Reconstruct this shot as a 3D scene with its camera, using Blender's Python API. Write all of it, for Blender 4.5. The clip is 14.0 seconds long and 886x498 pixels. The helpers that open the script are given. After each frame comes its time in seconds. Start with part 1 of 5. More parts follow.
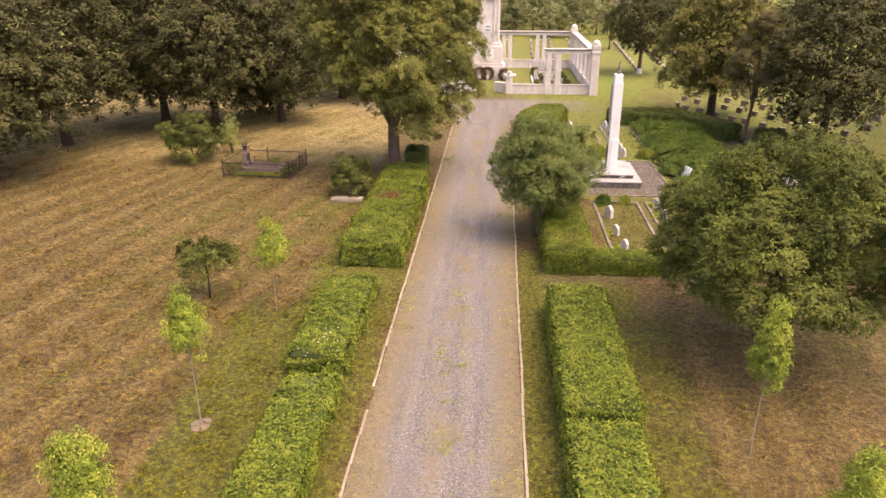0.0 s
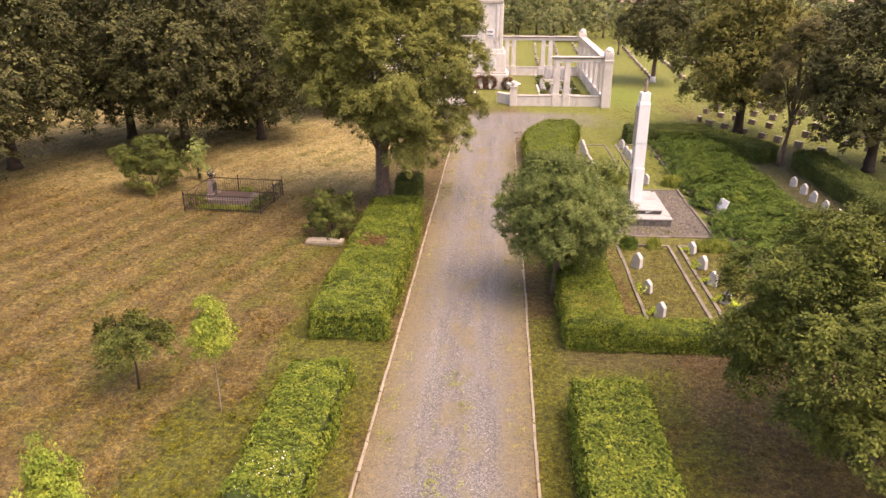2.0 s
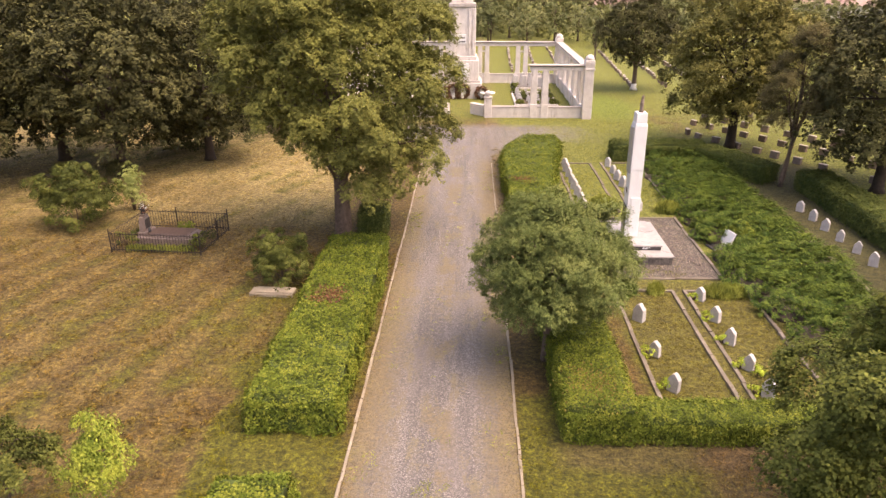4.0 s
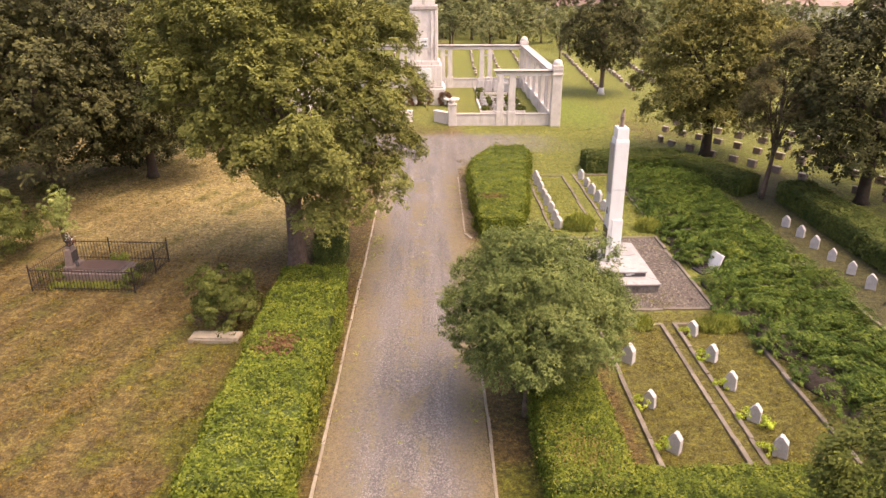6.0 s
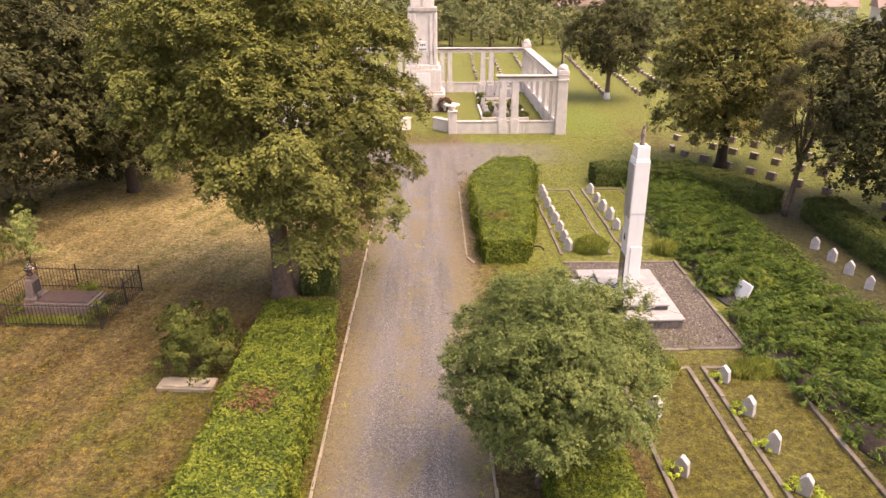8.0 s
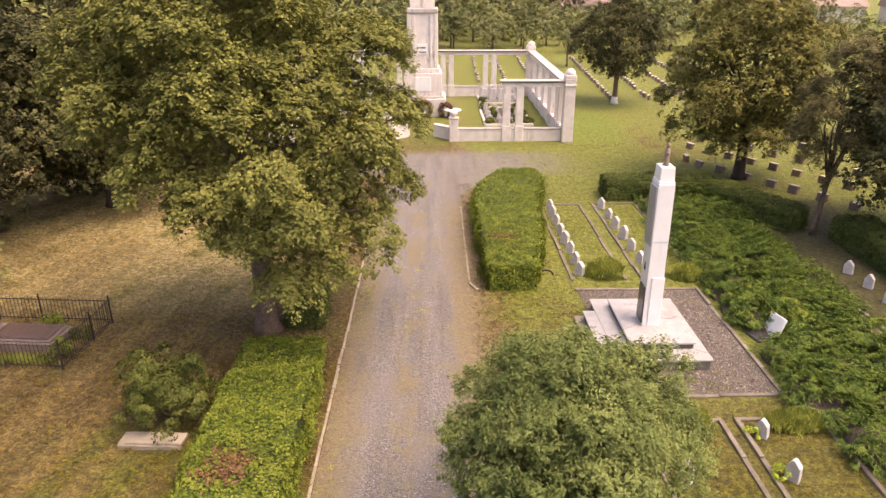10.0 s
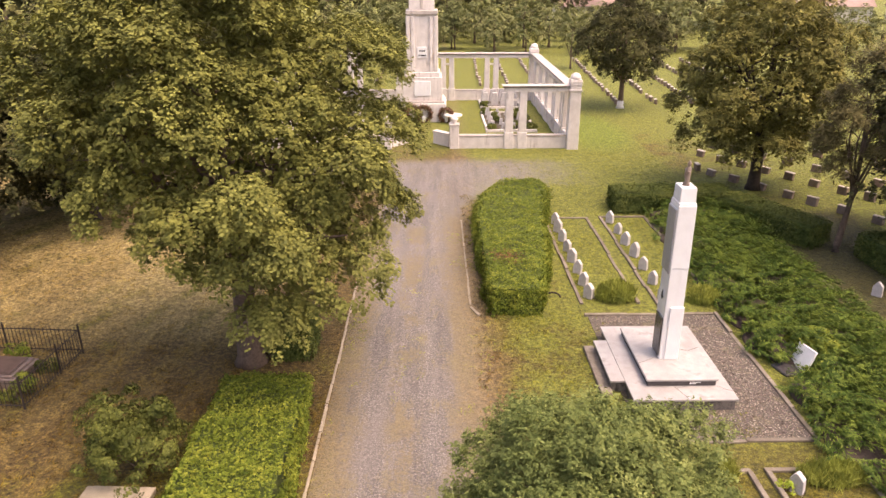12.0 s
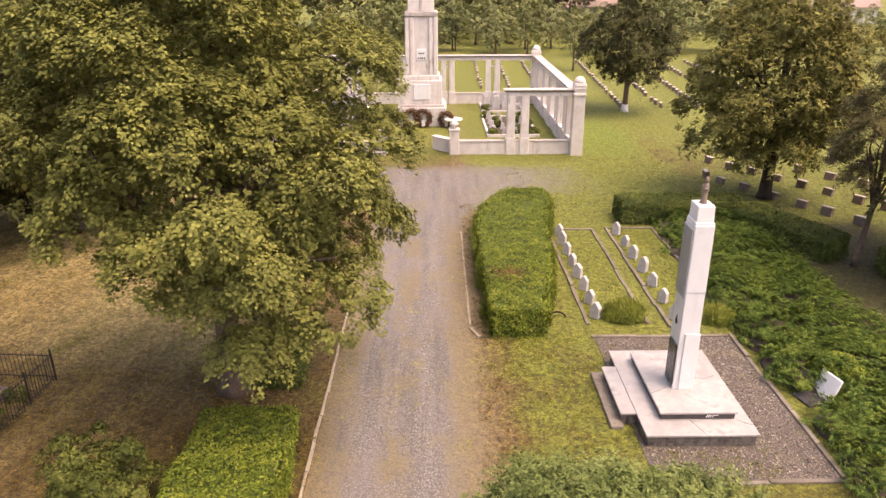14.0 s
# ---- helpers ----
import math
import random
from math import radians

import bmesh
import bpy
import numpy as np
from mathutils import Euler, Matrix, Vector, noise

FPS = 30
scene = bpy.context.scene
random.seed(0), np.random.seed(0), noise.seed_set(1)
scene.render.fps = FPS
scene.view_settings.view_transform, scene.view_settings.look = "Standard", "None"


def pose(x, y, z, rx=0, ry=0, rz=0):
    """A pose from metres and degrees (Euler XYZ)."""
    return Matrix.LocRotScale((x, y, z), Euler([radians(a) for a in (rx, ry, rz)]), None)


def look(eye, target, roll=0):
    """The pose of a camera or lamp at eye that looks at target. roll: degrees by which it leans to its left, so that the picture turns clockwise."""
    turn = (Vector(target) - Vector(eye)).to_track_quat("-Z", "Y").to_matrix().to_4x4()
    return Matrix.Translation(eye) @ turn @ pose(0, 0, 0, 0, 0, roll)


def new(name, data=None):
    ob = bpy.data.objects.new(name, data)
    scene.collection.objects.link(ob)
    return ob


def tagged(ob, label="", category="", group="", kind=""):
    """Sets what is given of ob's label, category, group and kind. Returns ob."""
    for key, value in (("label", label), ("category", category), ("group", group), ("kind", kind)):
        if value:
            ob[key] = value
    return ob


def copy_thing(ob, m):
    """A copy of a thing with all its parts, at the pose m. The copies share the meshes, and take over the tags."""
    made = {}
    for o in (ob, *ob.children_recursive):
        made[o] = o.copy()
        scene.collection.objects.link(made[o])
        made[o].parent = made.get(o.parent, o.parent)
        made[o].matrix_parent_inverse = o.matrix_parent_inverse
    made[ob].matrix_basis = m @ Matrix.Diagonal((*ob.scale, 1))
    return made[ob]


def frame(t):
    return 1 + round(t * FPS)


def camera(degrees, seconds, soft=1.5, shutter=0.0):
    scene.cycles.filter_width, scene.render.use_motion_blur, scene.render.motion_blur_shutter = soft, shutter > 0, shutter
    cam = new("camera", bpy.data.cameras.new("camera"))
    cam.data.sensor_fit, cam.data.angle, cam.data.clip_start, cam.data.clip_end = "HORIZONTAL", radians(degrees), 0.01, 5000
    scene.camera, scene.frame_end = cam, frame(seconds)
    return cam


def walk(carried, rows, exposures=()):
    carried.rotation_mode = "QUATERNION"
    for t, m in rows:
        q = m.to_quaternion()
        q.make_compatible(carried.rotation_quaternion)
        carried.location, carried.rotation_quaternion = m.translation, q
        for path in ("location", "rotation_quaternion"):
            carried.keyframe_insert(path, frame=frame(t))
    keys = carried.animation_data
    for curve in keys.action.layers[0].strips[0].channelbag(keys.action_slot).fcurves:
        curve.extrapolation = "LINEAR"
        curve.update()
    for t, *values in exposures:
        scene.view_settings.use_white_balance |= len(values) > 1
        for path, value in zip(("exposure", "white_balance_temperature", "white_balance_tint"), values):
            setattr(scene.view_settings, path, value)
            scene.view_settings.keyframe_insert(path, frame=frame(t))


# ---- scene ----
cam = camera(64.8, 14.0, soft=1.5)
METRES, EYE, TILT, LEAN, TURN = 20.0, 10.0, -22.2, 0.0, 4.46
ROWS = [
    (0.0, 0.0, 0.0, 0.0, 0.0, 0.0, 0.0),
    (0.5, 0.0018, 0.063, 0.0249, 0.02, 0.02, -0.0),
    (1.0, 0.0042, 0.123, 0.0486, 0.04, 0.04, 0.01),
    (1.5, 0.0067, 0.1855, 0.0735, 0.05, 0.05, 0.0),
    (2.0, 0.0097, 0.2449, 0.0977, 0.07, 0.05, 0.01),
    (2.5, 0.0123, 0.3, 0.1202, -0.03, 0.06, 0.06),
    (3.0, 0.0148, 0.3507, 0.141, -0.52, 0.09, 0.27),
    (3.5, 0.0168, 0.3963, 0.1598, -1.18, 0.11, 0.52),
    (4.0, 0.0189, 0.4372, 0.1769, -2.05, 0.12, 0.87),
    (6.5, 0.0273, 0.5857, 0.2388, -5.06, 0.07, 2.09),
    (7.0, 0.0296, 0.614, 0.2506, -5.03, 0.07, 2.08),
    (7.5, 0.0321, 0.6426, 0.2625, -5.0, 0.07, 2.06),
    (8.0, 0.0348, 0.6716, 0.2745, -4.97, 0.05, 2.04),
    (10.5, 0.0498, 0.8011, 0.3278, -4.85, -0.02, 2.01),
    (11.0, 0.0528, 0.8226, 0.3364, -4.82, -0.02, 2.03),
    (11.5, 0.0557, 0.8424, 0.3444, -4.79, -0.02, 2.02),
    (12.0, 0.0589, 0.8603, 0.3518, -4.76, -0.0, 2.02),
    (12.5, 0.0621, 0.8765, 0.3582, -4.73, 0.0, 2.02),
    (13.0, 0.0649, 0.8917, 0.3643, -4.7, 0.01, 2.03),
    (13.5, 0.0675, 0.907, 0.3703, -4.68, 0.03, 2.01),
    (14.0, 0.0699, 0.9228, 0.3768, -4.65, 0.03, 2.01),
]
walk(cam, [(t, pose(0, 0, EYE, TILT, LEAN, TURN) @ pose(METRES * x, METRES * y, METRES * z, 90 + pitch, roll, yaw)) for t, x, y, z, yaw, pitch, roll in ROWS], [(0.0, 1.52, 7350, 21), (14.0, 1.46, 7350, 21)])

# ---- world, sun ----
world = bpy.data.worlds.new("world")
scene.world = world
world.use_nodes = True
wn = world.node_tree
sky = wn.nodes.new("ShaderNodeTexSky")
sky.sky_type = "NISHITA"
sky.sun_disc = False
SUN_ELEV, SUN_AZ = radians(64), radians(112)
sky.sun_elevation, sky.sun_rotation = SUN_ELEV, SUN_AZ
sky.air_density, sky.dust_density, sky.ozone_density = 1.0, 6.0, 0.3
wn.links.new(sky.outputs[0], wn.nodes["Background"].inputs[0])
wn.nodes["Background"].inputs[1].default_value = 0.15
sun = new("sun", bpy.data.lights.new("sun", "SUN"))
sun.data.energy, sun.data.angle, sun.data.color = 0.4, radians(75), (1.0, 0.87, 0.7)
SUN_FROM = Vector((math.cos(SUN_ELEV) * math.sin(SUN_AZ), math.cos(SUN_ELEV) * math.cos(SUN_AZ), math.sin(SUN_ELEV)))
sun.matrix_world = look(SUN_FROM * 80, (0, 0, 0))


# ---- node helpers ----
def material(name, rough=0.8, metal=0.0):
    m = bpy.data.materials.new(name)
    m.use_nodes = True
    b = m.node_tree.nodes["Principled BSDF"]
    b.inputs["Roughness"].default_value = rough
    b.inputs["Metallic"].default_value = metal
    return m, m.node_tree, b


def put(nt, socket, value):
    if isinstance(value, (int, float)):
        socket.default_value = value
    elif isinstance(value, tuple):
        socket.default_value = (*value, 1.0) if len(value) == 3 and socket.type == "RGBA" else value
    else:
        nt.links.new(value, socket)


def calc(nt, op, a, b=0.0, c=0.0):
    n = nt.nodes.new("ShaderNodeMath")
    n.operation = op
    for i, v in enumerate((a, b, c)):
        put(nt, n.inputs[i], v)
    return n.outputs[0]


def ramp(nt, v, lo, hi, a=0.0, b=1.0):
    n = nt.nodes.new("ShaderNodeMapRange")
    n.interpolation_type = "SMOOTHSTEP"
    for i, x in enumerate((v, lo, hi, a, b)):
        put(nt, n.inputs[i], x)
    return n.outputs[0]


def mix(nt, f, a, b, mode="MIX"):
    n = nt.nodes.new("ShaderNodeMix")
    n.data_type, n.blend_type = "RGBA", mode
    put(nt, n.inputs[0], f), put(nt, n.inputs[6], a), put(nt, n.inputs[7], b)
    return n.outputs[2]


def place(nt):
    return nt.nodes.new("ShaderNodeNewGeometry").outputs["Position"]


def own(nt):
    return nt.nodes.new("ShaderNodeTexCoord").outputs["Object"]


def stretched(nt, vec, scale, turn=0.0):
    n = nt.nodes.new("ShaderNodeMapping")
    put(nt, n.inputs[0], vec)
    n.inputs["Rotation"].default_value = (0, 0, turn)
    n.inputs["Scale"].default_value = scale
    return n.outputs[0]


def cloud(nt, vec, scale, detail=4.0, rough=0.55):
    n = nt.nodes.new("ShaderNodeTexNoise")
    put(nt, n.inputs["Vector"], vec)
    n.inputs["Scale"].default_value, n.inputs["Detail"].default_value, n.inputs["Roughness"].default_value = scale, detail, rough
    return n.outputs[0]


def cells(nt, vec, scale, out="Distance"):
    n = nt.nodes.new("ShaderNodeTexVoronoi")
    put(nt, n.inputs["Vector"], vec)
    n.inputs["Scale"].default_value = scale
    return n.outputs[out]


def relief(nt, b, height, strength=0.5, distance=0.02):
    n = nt.nodes.new("ShaderNodeBump")
    n.inputs["Strength"].default_value, n.inputs["Distance"].default_value = strength, distance
    put(nt, n.inputs["Height"], height)
    nt.links.new(n.outputs[0], b.inputs["Normal"])


def parts_of(nt, vec):
    n = nt.nodes.new("ShaderNodeSeparateXYZ")
    put(nt, n.inputs[0], vec)
    return n.outputs[0], n.outputs[1], n.outputs[2]


# ---- materials ----
def turf(nt):
    """Mown, half-dry grass: colour and height."""
    p = place(nt)
    x, y, _ = parts_of(nt, p)
    broad = cloud(nt, p, 0.13, 3)
    patch = cloud(nt, p, 0.7, 5, 0.6)
    fine = cloud(nt, p, 9.0, 5, 0.7)
    blade = cloud(nt, stretched(nt, p, (60, 24, 30), 0.6), 1.0, 3, 0.7)
    rows = nt.nodes.new("ShaderNodeTexWave")
    # swaths swing slowly away to the right with distance
    run = calc(nt, "MAXIMUM", calc(nt, "SUBTRACT", y, 14.0), 0.0)
    across = calc(nt, "SUBTRACT", x, calc(nt, "ADD", calc(nt, "MULTIPLY", y, 0.1), calc(nt, "MULTIPLY", calc(nt, "MULTIPLY", run, run), 0.0055)))
    swath = nt.nodes.new("ShaderNodeCombineXYZ")
    put(nt, swath.inputs[0], across), put(nt, swath.inputs[1], calc(nt, "MULTIPLY", y, 0.22))
    put(nt, rows.inputs["Vector"], swath.outputs[0])
    rows.inputs["Scale"].default_value, rows.inputs["Distortion"].default_value = 0.2, 5.0
    rows.inputs["Detail"].default_value, rows.inputs["Detail Scale"].default_value = 5.0, 0.9
    row = rows.outputs[1]
    field = calc(nt, "MAXIMUM", ramp(nt, x, -5.2, -7.5), calc(nt, "MULTIPLY", calc(nt, "MULTIPLY", ramp(nt, x, 3.6, 5.5), ramp(nt, y, 21.5, 18.0)), 0.8))
    # how green: strips along the hedges, the lawn round the memorial, patches in the field
    near = calc(nt, "ADD", x, calc(nt, "MULTIPLY", calc(nt, "SUBTRACT", cloud(nt, p, 0.45, 6, 0.65), 0.5), 1.8))
    rim = calc(nt, "MAXIMUM", calc(nt, "MULTIPLY", ramp(nt, near, -7.9, -7.1), ramp(nt, y, 19.6, 18.2)), ramp(nt, near, -6.5, -5.8))
    strip = calc(nt, "MULTIPLY", calc(nt, "MULTIPLY", rim, ramp(nt, x, -2.6, -3.8)), ramp(nt, y, 34.0, 25.0))
    strip = calc(nt, "MAXIMUM", strip, calc(nt, "MULTIPLY", calc(nt, "MULTIPLY", ramp(nt, x, -11.5, -6.6), ramp(nt, x, -5.0, -5.4)), calc(nt, "MULTIPLY", calc(nt, "MULTIPLY", ramp(nt, y, 33.0, 29.0), ramp(nt, y, 23.0, 26.0)), 0.3)))
    # right strip: green turf, widened so its darker colour stands in for tree shade
    strip = calc(nt, "MAXIMUM", strip, calc(nt, "MULTIPLY", calc(nt, "MULTIPLY", ramp(nt, x, 0.8, 1.0), ramp(nt, near, 6.0, 4.0)), calc(nt, "MULTIPLY", ramp(nt, y, 25.0, 23.0), ramp(nt, x, 2.6, 1.4, 0.6, 1.0))))
    lawn = calc(nt, "MULTIPLY", ramp(nt, x, 0.6, 2.6), ramp(nt, y, 24.0, 35.0))
    # brownish turf past the path, with the right-hand trees' shade painted in
    shaded_turf = calc(nt, "MULTIPLY", calc(nt, "MULTIPLY", ramp(nt, x, 12.0, 12.5), ramp(nt, near, 18.5, 16.5)), calc(nt, "MULTIPLY", ramp(nt, y, 48.0, 46.5), ramp(nt, y, 21.0, 27.0)))
    lawn = calc(nt, "MULTIPLY", lawn, calc(nt, "SUBTRACT", 1.0, shaded_turf))
    far = ramp(nt, y, 52.0, 66.0)
    beds = calc(nt, "MULTIPLY", ramp(nt, x, 3.9, 4.6), ramp(nt, y, 22.5, 23.8))
    beds = calc(nt, "MULTIPLY", beds, ramp(nt, x, 12.5, 12.0))
    green = calc(nt, "MAXIMUM", calc(nt, "MULTIPLY", strip, 1.0), calc(nt, "MAXIMUM", calc(nt, "MULTIPLY", lawn, 0.55), calc(nt, "MAXIMUM", calc(nt, "MULTIPLY", far, 0.8), calc(nt, "MULTIPLY", beds, 0.8))))
    green = calc(nt, "ADD", green, calc(nt, "MULTIPLY", calc(nt, "SUBTRACT", patch, 0.5), 1.5))
    green = calc(nt, "ADD", green, calc(nt, "MULTIPLY", calc(nt, "SUBTRACT", broad, 0.45), 1.3))
    green = calc(nt, "ADD", green, calc(nt, "MULTIPLY", calc(nt, "SUBTRACT", fine, 0.5), 0.9))
    green = calc(nt, "ADD", green, calc(nt, "MULTIPLY", field, calc(nt, "MULTIPLY", calc(nt, "SUBTRACT", 0.45, row), 0.3)))
    green = calc(nt, "ADD", green, calc(nt, "ADD", 0.2, calc(nt, "MULTIPLY", shaded_turf, 0.4)))
    straw = mix(nt, ramp(nt, fine, 0.3, 0.7), (0.1, 0.064, 0.018), (0.21, 0.145, 0.042))
    hay = mix(nt, calc(nt, "MULTIPLY", field, calc(nt, "MULTIPLY", ramp(nt, calc(nt, "ADD", row, calc(nt, "MULTIPLY", calc(nt, "SUBTRACT", fine, 0.5), 1.0)), 0.3, 0.95), 0.58)), straw, mix(nt, blade, (0.168, 0.119, 0.037), (0.335, 0.25, 0.084)))
    # left field turns to paler straw with distance, in patches
    pale_straw = calc(nt, "MULTIPLY", calc(nt, "MULTIPLY", ramp(nt, x, -5.6, -7.0), ramp(nt, y, 33.0, 40.0)), ramp(nt, calc(nt, "ADD", broad, calc(nt, "MULTIPLY", fine, 0.4)), 0.45, 0.75))
    hay = mix(nt, pale_straw, hay, mix(nt, blade, (0.3, 0.235, 0.1), (0.5, 0.41, 0.2)))
    bare = mix(nt, calc(nt, "MULTIPLY", ramp(nt, patch, 0.56, 0.7), ramp(nt, broad, 0.45, 0.6)), hay, (0.24, 0.145, 0.075))
    lush = mix(nt, ramp(nt, fine, 0.35, 0.7), (0.084, 0.088, 0.005), (0.203, 0.2, 0.013))
    lush = mix(nt, ramp(nt, calc(nt, "MAXIMUM", beds, calc(nt, "ADD", lawn, far)), 0.2, 0.9), lush, mix(nt, fine, (0.116, 0.136, 0.018), (0.28, 0.308, 0.045)))
    near_beds = calc(nt, "MULTIPLY", beds, ramp(nt, y, 33.0, 30.5))
    lush = mix(nt, near_beds, lush, mix(nt, fine, (0.085, 0.08, 0.011), (0.215, 0.195, 0.03)))
    colour = mix(nt, ramp(nt, green, 0.2, 0.9), bare, lush)
    colour = mix(nt, calc(nt, "MULTIPLY", ramp(nt, blade, 0.35, 0.7), 0.45), colour, (0.02, 0.018, 0.008))
    colour = mix(nt, calc(nt, "MULTIPLY", shaded_turf, 0.9), colour, mix(nt, fine, (0.031, 0.031, 0.01), (0.094, 0.089, 0.028)))
    verge = calc(nt, "MULTIPLY", calc(nt, "MULTIPLY", ramp(nt, x, 0.6, 0.8), ramp(nt, calc(nt, "ADD", x, patch), 2.6, 1.5)), calc(nt, "MULTIPLY", ramp(nt, y, 29.0, 32.0), ramp(nt, fine, 0.3, 0.6)))
    colour = mix(nt, calc(nt, "MULTIPLY", verge, 0.45), colour, mix(nt, blade, (0.16, 0.112, 0.066), (0.29, 0.215, 0.135)))
    ring = calc(nt, "ADD", calc(nt, "POWER", calc(nt, "DIVIDE", calc(nt, "SUBTRACT", x, 9.8), 2.4), 2.0), calc(nt, "POWER", calc(nt, "DIVIDE", calc(nt, "SUBTRACT", y, 63.5), 5.5), 2.0))
    damp = calc(nt, "MULTIPLY", ramp(nt, calc(nt, "ADD", ring, patch), 2.0, 0.7), 0.9)
    colour = mix(nt, damp, colour, mix(nt, fine, (0.085, 0.122, 0.012), (0.21, 0.275, 0.03)))
    # bare soil before the plot hedge, the hedge's shadow painted into it
    soil_shade = calc(nt, "MULTIPLY", calc(nt, "MULTIPLY", ramp(nt, calc(nt, "ADD", y, calc(nt, "MULTIPLY", patch, 0.8)), 21.7, 22.2), ramp(nt, y, 23.2, 22.8)), calc(nt, "MULTIPLY", ramp(nt, x, 1.3, 2.2), ramp(nt, x, 9.5, 8.5)))
    colour = mix(nt, calc(nt, "MULTIPLY", soil_shade, 0.5), colour, mix(nt, fine, (0.06, 0.04, 0.025), (0.15, 0.105, 0.07)))
    mott = cloud(nt, p, 2.4, 8, 0.75)
    colour = mix(nt, 1.0, colour, mix(nt, ramp(nt, mott, 0.34, 0.66), (0.76, 0.74, 0.7), (1.16, 1.15, 1.12)), "MULTIPLY")
    clod = cloud(nt, p, 6.0, 5, 0.7)
    colour = mix(nt, 1.0, colour, mix(nt, ramp(nt, clod, 0.36, 0.62), (0.58, 0.56, 0.5), (1.24, 1.22, 1.16)), "MULTIPLY")
    tuft = cloud(nt, p, 16.0, 4, 0.8)
    colour = mix(nt, 1.0, colour, mix(nt, ramp(nt, tuft, 0.36, 0.64), (0.58, 0.56, 0.5), (1.34, 1.3, 1.22)), "MULTIPLY")
    height = calc(nt, "ADD", calc(nt, "ADD", calc(nt, "MULTIPLY", clod, 1.6), calc(nt, "MULTIPLY", calc(nt, "ADD", blade, tuft), 0.5)), calc(nt, "ADD", fine, calc(nt, "MULTIPLY", calc(nt, "MULTIPLY", row, field), 1.2)))
    return colour, height, p, x, y, patch, fine


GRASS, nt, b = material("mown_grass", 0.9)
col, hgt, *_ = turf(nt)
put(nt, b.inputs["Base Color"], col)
relief(nt, b, hgt, 0.9, 0.06)

GRAVEL, nt, b = material("gravel_track", 0.9)
col, hgt, p, x, y, patch, fine = turf(nt)
stone = cells(nt, p, 34.0)
tint = cells(nt, p, 34.0, "Color")
streak = cloud(nt, stretched(nt, p, (1.0, 0.07, 1.0)), 2.2, 5, 0.6)
speck = cloud(nt, p, 14.0, 5, 0.75)
grit = mix(nt, 0.6, mix(nt, ramp(nt, calc(nt, "ADD", calc(nt, "MULTIPLY", speck, 0.6), calc(nt, "MULTIPLY", streak, 0.4)), 0.37, 0.63), (0.138, 0.12, 0.104), (0.355, 0.315, 0.278)), mix(nt, parts_of(nt, tint)[0], (0.1, 0.1, 0.1), (0.9, 0.9, 0.9)), "SOFT_LIGHT")
grit = mix(nt, calc(nt, "MULTIPLY", ramp(nt, stone, 0.3, 0.6), 0.8), grit, (0.09, 0.08, 0.08))
worn = calc(nt, "ADD", calc(nt, "MULTIPLY", calc(nt, "SUBTRACT", patch, 0.5), 1.1), calc(nt, "ADD", calc(nt, "MULTIPLY", calc(nt, "SUBTRACT", fine, 0.5), 1.0), calc(nt, "MULTIPLY", calc(nt, "SUBTRACT", streak, 0.5), 1.3)))
off = calc(nt, "ABSOLUTE", calc(nt, "ADD", x, 1.05))
edge = ramp(nt, calc(nt, "ADD", off, worn), 0.8, 1.6)
middle = calc(nt, "MULTIPLY", ramp(nt, off, 0.6, 0.15), calc(nt, "MULTIPLY", ramp(nt, calc(nt, "ADD", patch, worn), 0.4, 0.8), 0.85))
cross = calc(nt, "ABSOLUTE", calc(nt, "SUBTRACT", y, 53.9))
side = calc(nt, "MULTIPLY", ramp(nt, calc(nt, "ADD", cross, calc(nt, "MULTIPLY", worn, 1.4)), 3.0, 1.4), ramp(nt, calc(nt, "ADD", calc(nt, "ABSOLUTE", calc(nt, "SUBTRACT", x, -2.0)), calc(nt, "MULTIPLY", worn, 4.0)), 10.5, 5.0))
open_lane = calc(nt, "MULTIPLY", calc(nt, "SUBTRACT", 1.0, calc(nt, "MAXIMUM", edge, middle)), ramp(nt, y, 56.0, 53.0))
bend = calc(nt, "POWER", calc(nt, "MAXIMUM", calc(nt, "SUBTRACT", y, 45.0), 0.0), 1.6)
past = calc(nt, "ADD", calc(nt, "SUBTRACT", x, calc(nt, "ADD", 0.3, calc(nt, "MULTIPLY", bend, 0.12))), worn)
flare = calc(nt, "MULTIPLY", calc(nt, "MULTIPLY", ramp(nt, past, 0.5, -0.5), ramp(nt, x, -2.9, -2.4)), calc(nt, "MULTIPLY", ramp(nt, y, 45.5, 48.0), ramp(nt, y, 57.0, 55.0)))
bare = calc(nt, "MAXIMUM", calc(nt, "MAXIMUM", open_lane, calc(nt, "MULTIPLY", flare, 0.8)), calc(nt, "MULTIPLY", side, 0.9))
dry = mix(nt, ramp(nt, calc(nt, "ADD", off, calc(nt, "MULTIPLY", calc(nt, "SUBTRACT", fine, 0.5), 1.2)), 2.6, 1.45, 0.0, 0.6), col, mix(nt, ramp(nt, calc(nt, "ADD", calc(nt, "MULTIPLY", speck, 0.6), calc(nt, "MULTIPLY", stone, 0.5)), 0.25, 0.75), (0.1, 0.078, 0.05), (0.29, 0.24, 0.165)))
dust = calc(nt, "MULTIPLY", ramp(nt, cloud(nt, stretched(nt, p, (1.0, 0.35, 1.0)), 0.9, 6, 0.65), 0.47, 0.66), 0.5)
grit = mix(nt, dust, grit, mix(nt, speck, (0.13, 0.11, 0.1), (0.25, 0.215, 0.2)))
